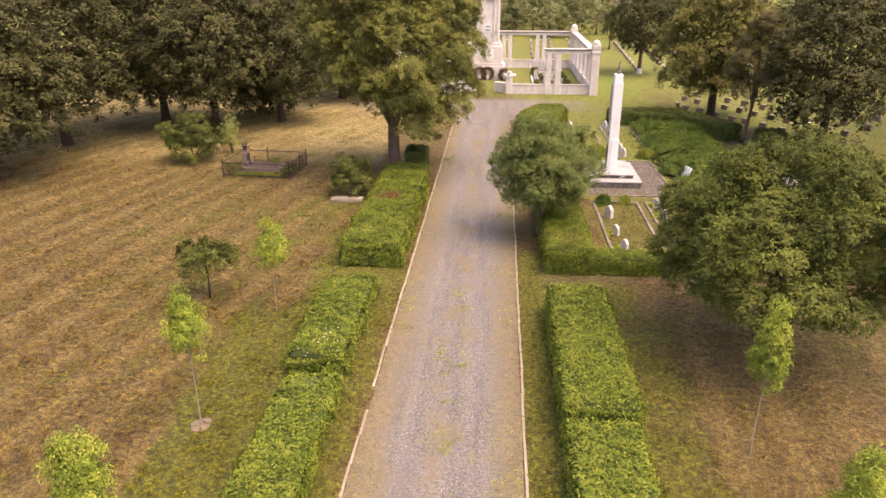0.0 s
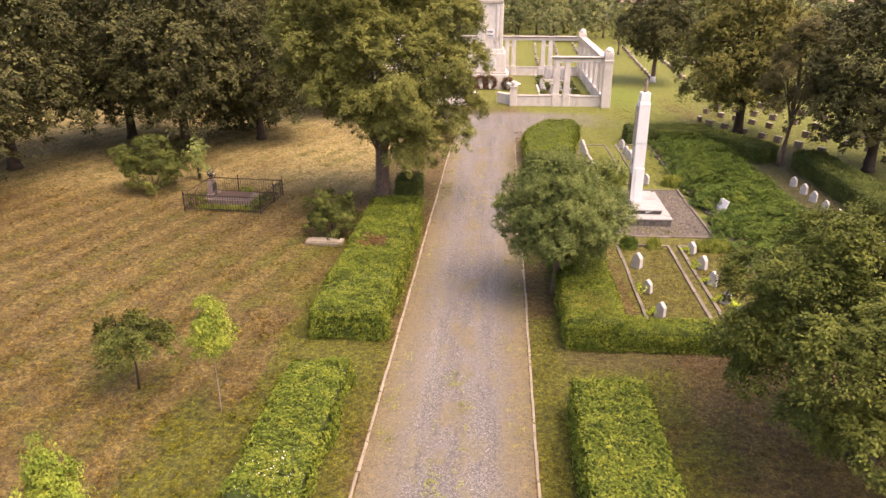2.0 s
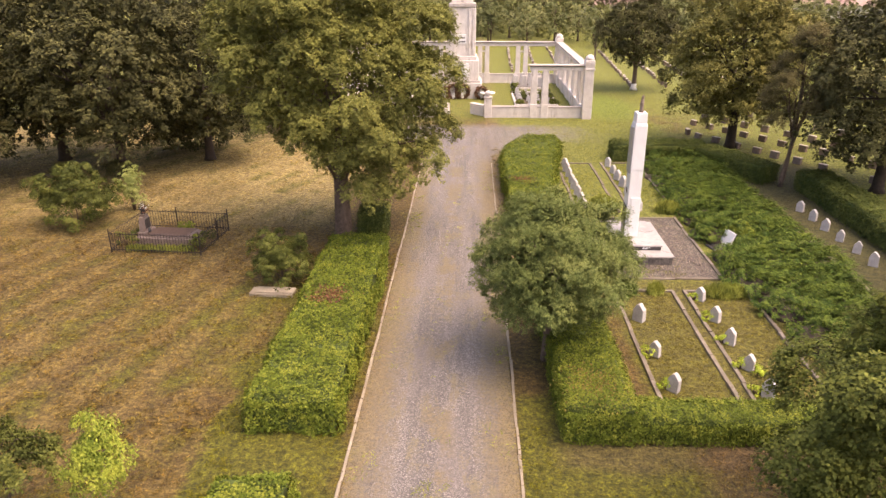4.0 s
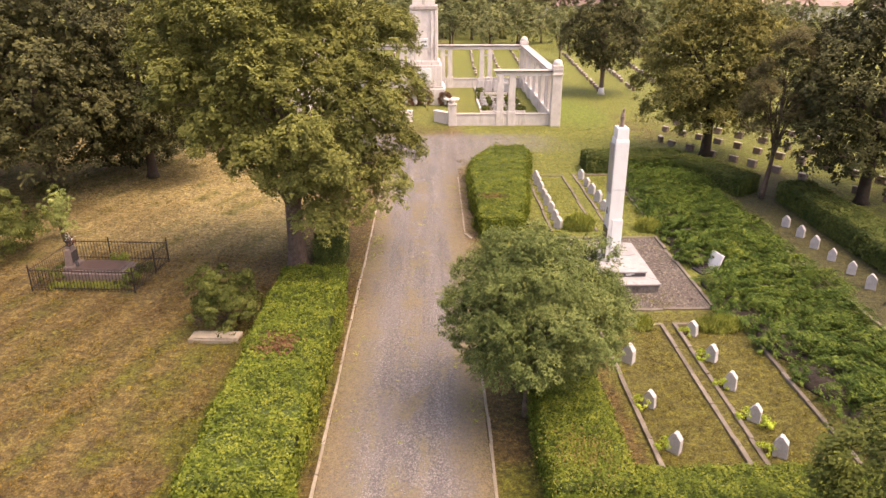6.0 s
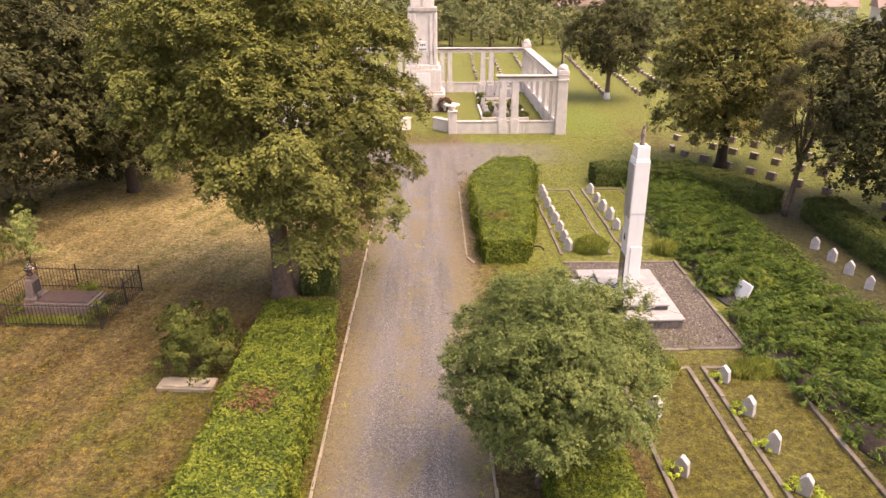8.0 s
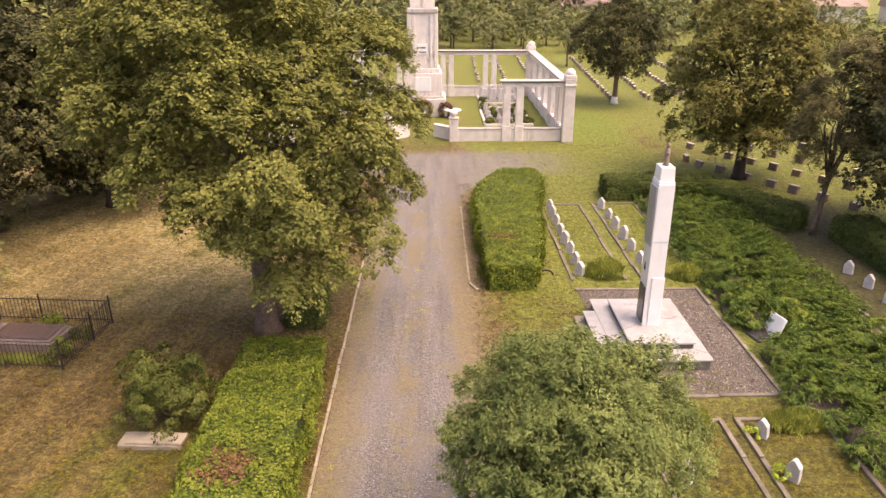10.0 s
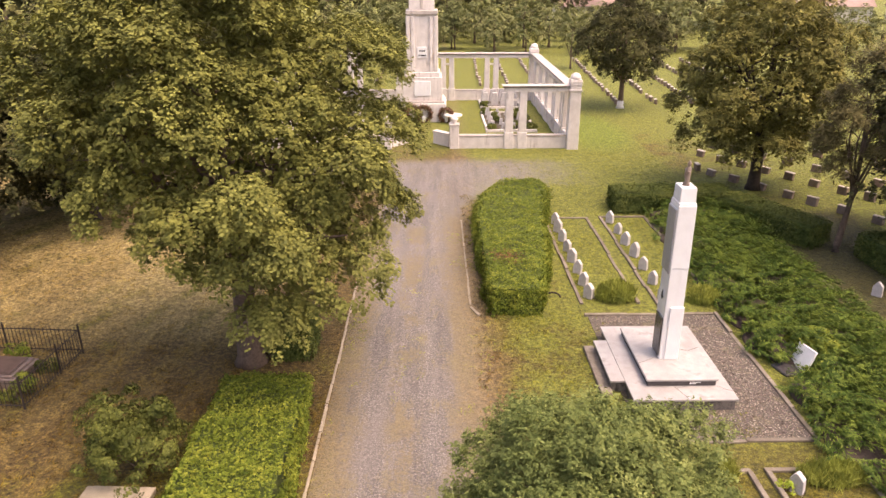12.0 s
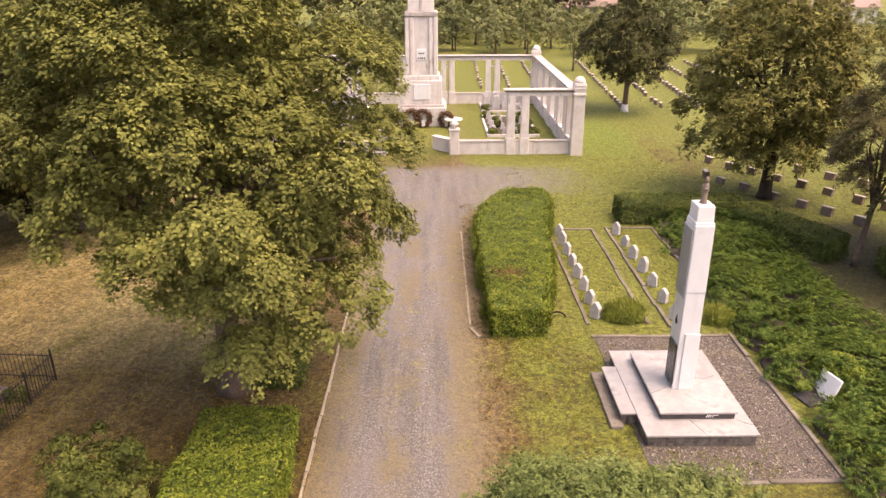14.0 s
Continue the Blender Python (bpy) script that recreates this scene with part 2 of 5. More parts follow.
weed = calc(nt, "MULTIPLY", ramp(nt, calc(nt, "ADD", cloud(nt, stretched(nt, p, (1.3, 0.5, 1.0)), 1.5, 7, 0.7), calc(nt, "MULTIPLY", calc(nt, "SUBTRACT", speck, 0.5), 0.5)), 0.52, 0.66), 0.62)
grit = mix(nt, weed, grit, mix(nt, fine, (0.13, 0.105, 0.05), (0.28, 0.23, 0.115)))
put(nt, b.inputs["Base Color"], mix(nt, bare, mix(nt, ramp(nt, y, 52.0, 46.0), col, dry), grit))
relief(nt, b, calc(nt, "ADD", calc(nt, "MULTIPLY", stone, -0.6), hgt), 0.8, 0.03)


def leaf(name, dark, light, tip, patchy=1.0, shine=0.65, through_=0.13):
    m, nt, b = material(name, shine)
    r = nt.nodes.new("ShaderNodeNewGeometry").outputs["Random Per Island"]
    zone = cloud(nt, place(nt), patchy, 3)
    c = mix(nt, ramp(nt, calc(nt, "ADD", calc(nt, "MULTIPLY", r, 0.13), calc(nt, "MULTIPLY", cloud(nt, place(nt), patchy * 3.0, 2), 0.87)), 0.25, 0.75), dark, light)
    c = mix(nt, calc(nt, "MULTIPLY", ramp(nt, calc(nt, "ADD", zone, calc(nt, "MULTIPLY", r, 0.25)), 0.52, 0.9), 0.8), c, tip)
    put(nt, b.inputs["Base Color"], c)
    b.inputs["Specular IOR Level"].default_value = 0.12
    t = nt.nodes.new("ShaderNodeBsdfTranslucent")
    put(nt, t.inputs[0], mix(nt, 0.3, c, tip))
    s = nt.nodes.new("ShaderNodeMixShader")
    s.inputs[0].default_value = through_
    nt.links.new(b.outputs[0], s.inputs[1])
    nt.links.new(t.outputs[0], s.inputs[2])
    nt.links.new(s.outputs[0], nt.nodes["Material Output"].inputs[0])
    return m


LINDEN = leaf("linden_leaf", (0.076, 0.08, 0.023), (0.196, 0.2, 0.05), (0.305, 0.3, 0.077), 0.8, 0.65, 0.18)
DARKLEAF = leaf("chestnut_leaf", (0.03, 0.031, 0.0135), (0.086, 0.084, 0.031), (0.168, 0.157, 0.055), 0.6, 0.65, 0.08)
FRUITLEAF = leaf("orchard_leaf", (0.038, 0.049, 0.011), (0.108, 0.125, 0.025), (0.2, 0.212, 0.042), 0.9, 0.65, 0.13)
PALELEAF = leaf("willow_leaf", (0.07, 0.092, 0.028), (0.168, 0.205, 0.058), (0.28, 0.31, 0.095), 1.2)
HEDGELEAF = leaf("privet_leaf", (0.045, 0.07, 0.01), (0.175, 0.22, 0.029), (0.3, 0.32, 0.048), 2.6)
DARKHEDGE = leaf("box_leaf", (0.045, 0.065, 0.016), (0.105, 0.13, 0.03), (0.18, 0.19, 0.05), 0.9)
JUNIPER = leaf("juniper_spray", (0.02, 0.042, 0.008), (0.07, 0.122, 0.02), (0.2, 0.25, 0.04), 2.2)
JUNIPERTIP = leaf("juniper_tip", (0.07, 0.105, 0.018), (0.17, 0.22, 0.035), (0.3, 0.33, 0.055), 2.0)
YOUNGLEAF = leaf("sapling_leaf", (0.105, 0.15, 0.023), (0.25, 0.31, 0.043), (0.44, 0.46, 0.072), 1.5)
ELDERLEAF = leaf("elder_leaf", (0.034, 0.043, 0.011), (0.1, 0.115, 0.025), (0.21, 0.22, 0.05), 1.5)
BROWNLEAF = leaf("thuja_spray", (0.058, 0.05, 0.02), (0.135, 0.113, 0.042), (0.21, 0.172, 0.066), 0.6)
REDLEAF = leaf("withered_leaf", (0.126, 0.054, 0.034), (0.217, 0.108, 0.070), (0.290, 0.162, 0.070), 1.0)
# distance haze is mixed into this leaf colour, paler and greyer
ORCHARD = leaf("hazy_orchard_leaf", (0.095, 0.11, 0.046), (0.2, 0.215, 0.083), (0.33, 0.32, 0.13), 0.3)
BROWNTIP = leaf("browned_tip", (0.12, 0.10, 0.025), (0.24, 0.18, 0.05), (0.32, 0.22, 0.08), 1.0)
PALESHOOT = leaf("pale_shoot_leaf", (0.17, 0.205, 0.06), (0.33, 0.37, 0.11), (0.48, 0.5, 0.17), 1.5)
FIELDLINDEN = leaf("field_linden_leaf", (0.062, 0.06, 0.018), (0.2, 0.185, 0.048), (0.38, 0.34, 0.095), 0.8)
SEDUM = leaf("sedum_leaf", (0.26, 0.36, 0.035), (0.45, 0.55, 0.06), (0.6, 0.64, 0.1), 2.0)
HAYBLADE = leaf("dry_blade", (0.17, 0.115, 0.045), (0.38, 0.28, 0.12), (0.46, 0.36, 0.18), 0.8, 0.8, 0.2)
GREENBLADE = leaf("green_blade", (0.085, 0.105, 0.02), (0.27, 0.3, 0.055), (0.45, 0.45, 0.1), 0.8, 0.7, 0.25)


def mineral(name, low, high, stain, scale=3.0, rough=0.85, spots=0.6, bump=0.4, grain=60.0, vary=0.12):
    m, nt, b = material(name, rough)
    o = own(nt)
    wide, small = cloud(nt, o, scale, 5, 0.6), cloud(nt, o, grain, 3, 0.6)
    rnd = nt.nodes.new("ShaderNodeObjectInfo").outputs["Random"]
    runs = cloud(nt, stretched(nt, o, (5, 5, 0.5)), 1.2, 4)
    c = mix(nt, ramp(nt, calc(nt, "ADD", calc(nt, "MULTIPLY", wide, 0.7), calc(nt, "MULTIPLY", small, 0.3)), 0.26, 0.74), low, high)
    c = mix(nt, calc(nt, "MULTIPLY", ramp(nt, calc(nt, "ADD", calc(nt, "MULTIPLY", wide, 0.5), calc(nt, "MULTIPLY", runs, 0.5)), 0.52, 0.72), spots), c, stain)
    c = mix(nt, calc(nt, "MULTIPLY", rnd, vary), c, stain)
    put(nt, b.inputs["Base Color"], c)
    relief(nt, b, calc(nt, "ADD", small, wide), bump, 0.01)
    return m


CONCRETE = mineral("pale_concrete", (0.55, 0.495, 0.46), (0.82, 0.75, 0.705), (0.3, 0.245, 0.205), 1.4, 0.85, 0.85)
COPING = mineral("stained_coping", (0.38, 0.33, 0.297), (0.6, 0.535, 0.49), (0.15, 0.118, 0.1), 2.0, 0.9, 0.7)
MARBLE = mineral("white_marble", (0.72, 0.705, 0.705), (0.87, 0.86, 0.855), (0.42, 0.37, 0.33), 1.6, 0.4, 0.35, 0.12)
SLABMARBLE = mineral("dirty_white_marble", (0.26, 0.24, 0.226), (0.46, 0.43, 0.41), (0.17, 0.145, 0.13), 1.6, 0.5, 0.8, 0.2)
GREYMARBLE = mineral("grey_marble", (0.28, 0.27, 0.27), (0.42, 0.41, 0.41), (0.15, 0.14, 0.14), 2.2, 0.35, 0.4, 0.1)
KERBSTONE = mineral("weathered_kerb", (0.13, 0.103, 0.078), (0.33, 0.28, 0.225), (0.07, 0.055, 0.038), 3.0, 0.95, 0.8, 0.8, 40.0, 0.55)
LANEKERB = mineral("lane_kerb", (0.22, 0.18, 0.125), (0.42, 0.355, 0.275), (0.17, 0.125, 0.07), 2.0, 0.95, 0.7, 0.7, 60.0, 0.35)
GRAVESTONE = mineral("grey_gravestone", (0.34, 0.315, 0.31), (0.57, 0.54, 0.53), (0.2, 0.18, 0.165), 6.0, 0.7, 0.75, 0.5)
BROWNSTONE = mineral("brown_marker", (0.12, 0.078, 0.055), (0.26, 0.18, 0.135), (0.24, 0.2, 0.18), 4.0, 0.8, 0.5, 0.4, 60.0, 0.45)
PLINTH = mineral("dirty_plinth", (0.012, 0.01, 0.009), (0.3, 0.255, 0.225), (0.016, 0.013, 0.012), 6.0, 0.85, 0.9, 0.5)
GRANITE = mineral("dark_granite", (0.035, 0.032, 0.032), (0.08, 0.07, 0.07), (0.12, 0.1, 0.1), 8.0, 0.25, 0.3, 0.1)
ROSESTONE = mineral("rose_terrazzo", (0.12, 0.085, 0.072), (0.235, 0.175, 0.15), (0.08, 0.058, 0.05), 5.0, 0.5, 0.4, 0.2)
BROWNGRANITE = mineral("polished_brown_granite", (0.07, 0.045, 0.036), (0.14, 0.095, 0.078), (0.05, 0.035, 0.03), 6.0, 0.3, 0.4, 0.1)
IRON = mineral("black_iron", (0.018, 0.013, 0.011), (0.035, 0.025, 0.02), (0.08, 0.04, 0.022), 6.0, 0.85, 0.4, 0.2)
BRONZE = mineral("weathered_bronze", (0.17, 0.12, 0.09), (0.3, 0.22, 0.17), (0.1, 0.08, 0.07), 9.0, 0.6, 0.5, 0.4)
BARK = mineral("bark", (0.068, 0.045, 0.032), (0.2, 0.138, 0.1), (0.03, 0.022, 0.018), 6.0, 0.95, 0.6, 1.0, 25.0)
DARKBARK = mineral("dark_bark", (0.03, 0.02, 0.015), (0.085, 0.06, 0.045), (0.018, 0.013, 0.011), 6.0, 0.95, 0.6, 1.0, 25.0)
HUMUS = mineral("hedge_twigs", (0.045, 0.068, 0.014), (0.085, 0.115, 0.022), (0.03, 0.026, 0.012), 3.0, 0.95, 0.5, 0.8)
PALEBARK = mineral("pale_young_bark", (0.2, 0.16, 0.12), (0.34, 0.28, 0.22), (0.12, 0.09, 0.07), 5.0, 0.9, 0.4, 0.4)
LIME = mineral("limewashed_bark", (0.5, 0.48, 0.46), (0.7, 0.68, 0.66), (0.3, 0.26, 0.24), 5.0, 0.9, 0.5, 0.6)
# dark soil of path and court; under the junipers it carries painted shade
DARKSOIL = mineral("dark_shaded_soil", (0.05, 0.038, 0.022), (0.11, 0.085, 0.05), (0.045, 0.05, 0.02), 1.5, 0.98, 0.5, 0.9, 30.0)
SOIL = mineral("bare_soil", (0.14, 0.1, 0.065), (0.27, 0.2, 0.135), (0.1, 0.07, 0.045), 1.5, 0.98, 0.5, 0.9, 30.0)
TILE = mineral("roof_tile", (0.26, 0.17, 0.14), (0.4, 0.29, 0.25), (0.15, 0.08, 0.06), 0.6, 0.9, 0.4, 0.3)
PLASTER = mineral("pale_plaster", (0.6, 0.57, 0.53), (0.75, 0.72, 0.68), (0.45, 0.4, 0.36), 0.5, 0.9, 0.4, 0.2)
RIBBON = mineral("white_ribbon", (0.7, 0.68, 0.66), (0.82, 0.8, 0.78), (0.6, 0.3, 0.28), 9.0, 0.6, 0.3, 0.1)
WREATH = leaf("dried_wreath", (0.08, 0.058, 0.03), (0.18, 0.11, 0.06), (0.26, 0.1, 0.07), 6.0, 0.7, 0.1)

CHIPPINGS, nt, b = material("gravel_chippings", 0.9)
p = place(nt)
stone, tint, wide = cells(nt, p, 26.0), cells(nt, p, 26.0, "Color"), cloud(nt, p, 1.7, 6, 0.65)
c = mix(nt, 0.8, mix(nt, wide, (0.09, 0.07, 0.054), (0.24, 0.195, 0.15)), mix(nt, 0.75, tint, mix(nt, parts_of(nt, tint)[0], (0.05, 0.05, 0.05), (0.95, 0.95, 0.95))), "SOFT_LIGHT")
c = mix(nt, ramp(nt, stone, 0.25, 0.6), c, (0.07, 0.055, 0.045))
put(nt, b.inputs["Base Color"], mix(nt, calc(nt, "MULTIPLY", ramp(nt, wide, 0.54, 0.7), 0.6), c, (0.15, 0.128, 0.05)))
relief(nt, b, stone, -0.9, 0.03)


PEBBLE, nt, b = material("loose_chipping", 0.85)
r = nt.nodes.new("ShaderNodeNewGeometry").outputs["Random Per Island"]
put(nt, b.inputs["Base Color"], mix(nt, ramp(nt, r, 0.2, 1.0), mix(nt, r, (0.05, 0.036, 0.028), (0.2, 0.15, 0.11)), (0.42, 0.36, 0.3)))


# ---- building helpers ----
def thing(name, x=0, y=0, z=0, turn=0, label="", category="", group="", kind=""):
    ob = new(name)
    ob.empty_display_size = 0.2
    ob.matrix_world = pose(x, y, z, 0, 0, turn)
    return tagged(ob, label, category, group, kind)


def part(name, bm, mat, parent, label="", smooth=False):
    me = bpy.data.meshes.new(name)
    bm.to_mesh(me)
    bm.free()
    return part_of(name, me, mat, parent, label, smooth)


def part_of(name, me, mat, parent, label="", smooth=False):
    if not me.materials:
        me.materials.append(mat)
        if smooth:
            me.polygons.foreach_set("use_smooth", [True] * len(me.polygons))
    ob = new(name, me)
    ob.parent = parent
    return tagged(ob, label)


def slab(x0, x1, y0, y1, z0, z1, edge=0.015, bm=None):
    """A block with softened edges."""
    own_bm = bmesh.new()
    bmesh.ops.create_cube(own_bm, size=1, matrix=Matrix.LocRotScale(((x0 + x1) / 2, (y0 + y1) / 2, (z0 + z1) / 2), None, (x1 - x0, y1 - y0, z1 - z0)))
    if edge:
        bmesh.ops.bevel(own_bm, geom=own_bm.edges[:], offset=edge, segments=1, affect="EDGES")
    if bm is None:
        return own_bm
    me = bpy.data.meshes.new("tmp")
    own_bm.to_mesh(me)
    own_bm.free()
    bm.from_mesh(me)
    bpy.data.meshes.remove(me)
    return bm


def lathe(profile, sides=20, m=None):
    """A turned form from (radius, height) pairs."""
    bm = bmesh.new()
    rings = []
    for r, z in profile:
        rings.append([bm.verts.new((r * math.cos(a), r * math.sin(a), z)) for a in (2 * math.pi * i / sides for i in range(sides))])
    for lo, hi in zip(rings, rings[1:]):
        for i in range(sides):
            bm.faces.new((lo[i], lo[(i + 1) % sides], hi[(i + 1) % sides], hi[i]))
    bm.faces.new(rings[0][::-1]), bm.faces.new(rings[-1])
    if m is not None:
        bmesh.ops.transform(bm, matrix=m, verts=bm.verts)
    return bm


def tube(bm, points, radii, sides=7):
    rings = []
    for i, p in enumerate(points):
        a, c = points[max(i - 1, 0)], points[min(i + 1, len(points) - 1)]
        d = (Vector(c) - Vector(a)).normalized()
        u = d.orthogonal().normalized() if abs(d.z) > 0.99 else d.cross(Vector((0, 0, 1))).normalized()
        v = d.cross(u)
        rings.append([bm.verts.new(Vector(p) + radii[i] * (math.cos(t) * u + math.sin(t) * v)) for t in (2 * math.pi * k / sides for k in range(sides))])
    for lo, hi in zip(rings, rings[1:]):
        for k in range(sides):
            bm.faces.new((lo[k], lo[(k + 1) % sides], hi[(k + 1) % sides], hi[k]))
    bm.faces.new(rings[0][::-1]), bm.faces.new(rings[-1])


def quads(name, v):
    """One mesh of loose four-cornered leaves from an array (n, 4, 3)."""
    n = len(v)
    me = bpy.data.meshes.new(name)
    me.vertices.add(4 * n), me.loops.add(4 * n), me.polygons.add(n)
    me.vertices.foreach_set("co", v.reshape(-1).astype(np.float32))
    me.loops.foreach_set("vertex_index", np.arange(4 * n, dtype=np.int32))
    me.polygons.foreach_set("loop_start", np.arange(0, 4 * n, 4, dtype=np.int32))
    me.update(calc_edges=True)
    return me


def unit(v):
    return v / np.maximum(np.linalg.norm(v, axis=-1, keepdims=True), 1e-6)


def leaves(name, rng, centre, facing, length, width=0.6, fold=0.18, along=None):
    """Pointed leaves at the centres, turned to their facings; along: the way in which they point."""
    n = len(centre)
    facing = unit(facing)
    a = rng.normal(size=(n, 3)) if along is None else along
    a = unit(a - facing * np.sum(a * facing, axis=1, keepdims=True))
    s = np.cross(facing, a)
    size = (length * rng.uniform(0.65, 1.3, n))[:, None]
    lift = facing * size * fold
    v = np.stack([centre - a * size * 0.5, centre + s * size * width * 0.5 + lift, centre + a * size * 0.5, centre - s * size * width * 0.5 + lift], axis=1)
    return quads(name, v)


def lumpy(d, seed, amount, scale=2.0):
    off = Vector((seed * 3.1, seed * 1.7, seed * 0.9))
    return np.array([1 + amount * noise.noise(Vector(q) * scale + off) for q in d])


def crown_points(rng, seed, radii, clumps, each, size, lump=0.35, low=-0.75, depth=0.6, flat=0.75, taper=0.0, scatter=0.3):
    """Leaf centres and facings: rounded clumps through the outer part of an uneven crown."""
    d = unit(rng.normal(size=(clumps * 2, 3)))
    d = d[d[:, 2] > low][:clumps]
    r = lumpy(d, seed, lump) * (1 - (1 - depth) * rng.uniform(0, 1, len(d)) ** 2.2)
    c = d * r[:, None] * np.array(radii)
    if taper:
        h = (c[:, 2] / radii[2] + 1) / 2
        c[:, :2] *= (1 - taper * np.clip(2 * h - 1, 0, 1))[:, None]
    k = len(c)
    # leaves lie on the outer, upper shell of each clump
    out = unit(c / np.array(radii) ** 2)
    o = unit(rng.normal(size=(k, each, 3)))
    lean = np.sum(o * out[:, None], axis=2, keepdims=True)
    o = unit(np.where(lean < -0.2, o - 1.6 * lean * out[:, None], o))
    o[..., 2] = np.where(o[..., 2] < -0.45, -0.7 * o[..., 2], o[..., 2])
    face = (o * 1.2 + out[:, None] * 0.3 + np.array([0, 0, 0.35]) + rng.normal(size=o.shape) * scatter).reshape(-1, 3)
    o = o * (1 - 0.45 * rng.uniform(0, 1, (k, each, 1)) ** 2) * (size * rng.uniform(0.6, 1.35, (k, 1, 1))) * np.array([1, 1, flat])
    pts = (c[:, None] + o).reshape(-1, 3)
    return pts, face, c


def lobed(rng, radii, lobes, n, lobe=0.26, low=-0.85, foot=0.2, taper=0.3):
    """Where twigs begin and which way they point: a crown of rounded boughs with hollows between them."""
    radii = np.array(radii)
    i = np.arange(lobes) + 0.5
    z = low + (1 - low) * i / lobes
    a = i * 2.39996 + rng.uniform(-0.5, 0.5, lobes)
    d = np.stack([np.cos(a) * np.sqrt(1 - z ** 2), np.sin(a) * np.sqrt(1 - z ** 2), z], 1)
    c = d * radii * rng.uniform(0.6, 0.96, (lobes, 1)) * (1 - 0.6 * lobe)
    c[:, :2] *= (1 - foot * np.clip(-z, 0, 1) - taper * np.clip(z, 0, 1) ** 2)[:, None]
    size = lobe * radii.mean() * rng.uniform(0.72, 1.25, lobes)
    which = rng.integers(lobes, size=3 * n)
    o = unit(rng.normal(size=(3 * n, 3)) + 0.6 * d[which])
    o[:, 2] = np.where(o[:, 2] < -0.35, -o[:, 2], o[:, 2])
    q = c[which] + o * (size[which] * (1 - 0.4 * rng.uniform(0, 1, 3 * n) ** 2))[:, None] * np.array([1, 1, 0.85])
    buried = np.max(1 - np.linalg.norm(q[:, None] - c[None], axis=2) / size[None] - 9.0 * (np.arange(lobes)[None] == which[:, None]), axis=1)
    q, o = q[buried < 0.22][:n], o[buried < 0.22][:n]
    return q, unit(o + 0.5 * unit(q / radii))


def twigs(rng, base, out, length, each, spread=0.35, rise=0.25, droop=0.25, loose=0.5, tilt=0.5, splay=0.7):
    """Leaf centres, facings and ways along twigs that start at base and point out."""
    k = len(base)
    axis = unit(out + np.array([0, 0, rise]) + rng.normal(size=(k, 3)) * loose)[:, None]
    reach = (length * rng.uniform(0.6, 1.3, k))[:, None, None]
    u = rng.uniform(0.1, 1, (k, each, 1))
    side = rng.normal(size=(k, each, 3))
    side = side - axis * np.sum(side * axis, axis=2, keepdims=True)
    p = base[:, None] + axis * reach * u + side * spread * reach * (1 - 0.6 * u)
    p[..., 2] -= droop * (reach * u * u)[..., 0]
    way = axis * 0.8 + unit(side) * splay
    face = np.array([0, 0, 1.0]) + out[:, None] * 0.6 + rng.normal(size=p.shape) * tilt
    return p.reshape(-1, 3), face.reshape(-1, 3), way.reshape(-1, 3)


def wood(name, rng, base_r, fork, crown, targets, parent, mat=BARK, lean=(0, 0), flare=1.5):
    """Trunk and limbs up into the crown."""
    bm = bmesh.new()
    lx, ly = lean
    tube(bm, [(0, 0, -0.05), (lx * 0.1, ly * 0.1, 0.25), (lx * 0.5, ly * 0.5, fork * 0.5), (lx, ly, fork), (lx, ly, fork + (crown - fork) * 0.55)], [base_r * flare, base_r * 1.08, base_r * 0.92, base_r * 0.85, base_r * 0.35], 12)
    trunk = part("trunk", bm, mat, parent, smooth=True)
    for q in targets:
        start = Vector((lx, ly, fork + rng.uniform(-0.15, 0.5) * (crown - fork) * 0.5))
        end = Vector(q)
        mid = start.lerp(end, 0.5) + Vector((rng.normal() * 0.15, rng.normal() * 0.15, 0.25 * (end - start).length * rng.uniform(0, 0.5)))
        bm = bmesh.new()
        w = base_r * rng.uniform(0.28, 0.45)
        tube(bm, [start, start.lerp(mid, 0.5), mid, mid.lerp(end, 0.6), end], [w, w * 0.85, w * 0.6, w * 0.4, w * 0.15], 6)
        for j in range(3):
            s = mid.lerp(end, rng.uniform(0, 0.6))
            e = s + Vector((rng.normal(), rng.normal(), rng.uniform(-0.1, 0.8))).normalized() * (end - start).length * 0.35
            tube(bm, [s, s.lerp(e, 0.5) + Vector((0, 0, 0.05)), e], [w * 0.4, w * 0.25, w * 0.08], 5)
        part("limb", bm, mat, trunk, smooth=True)
    return trunk


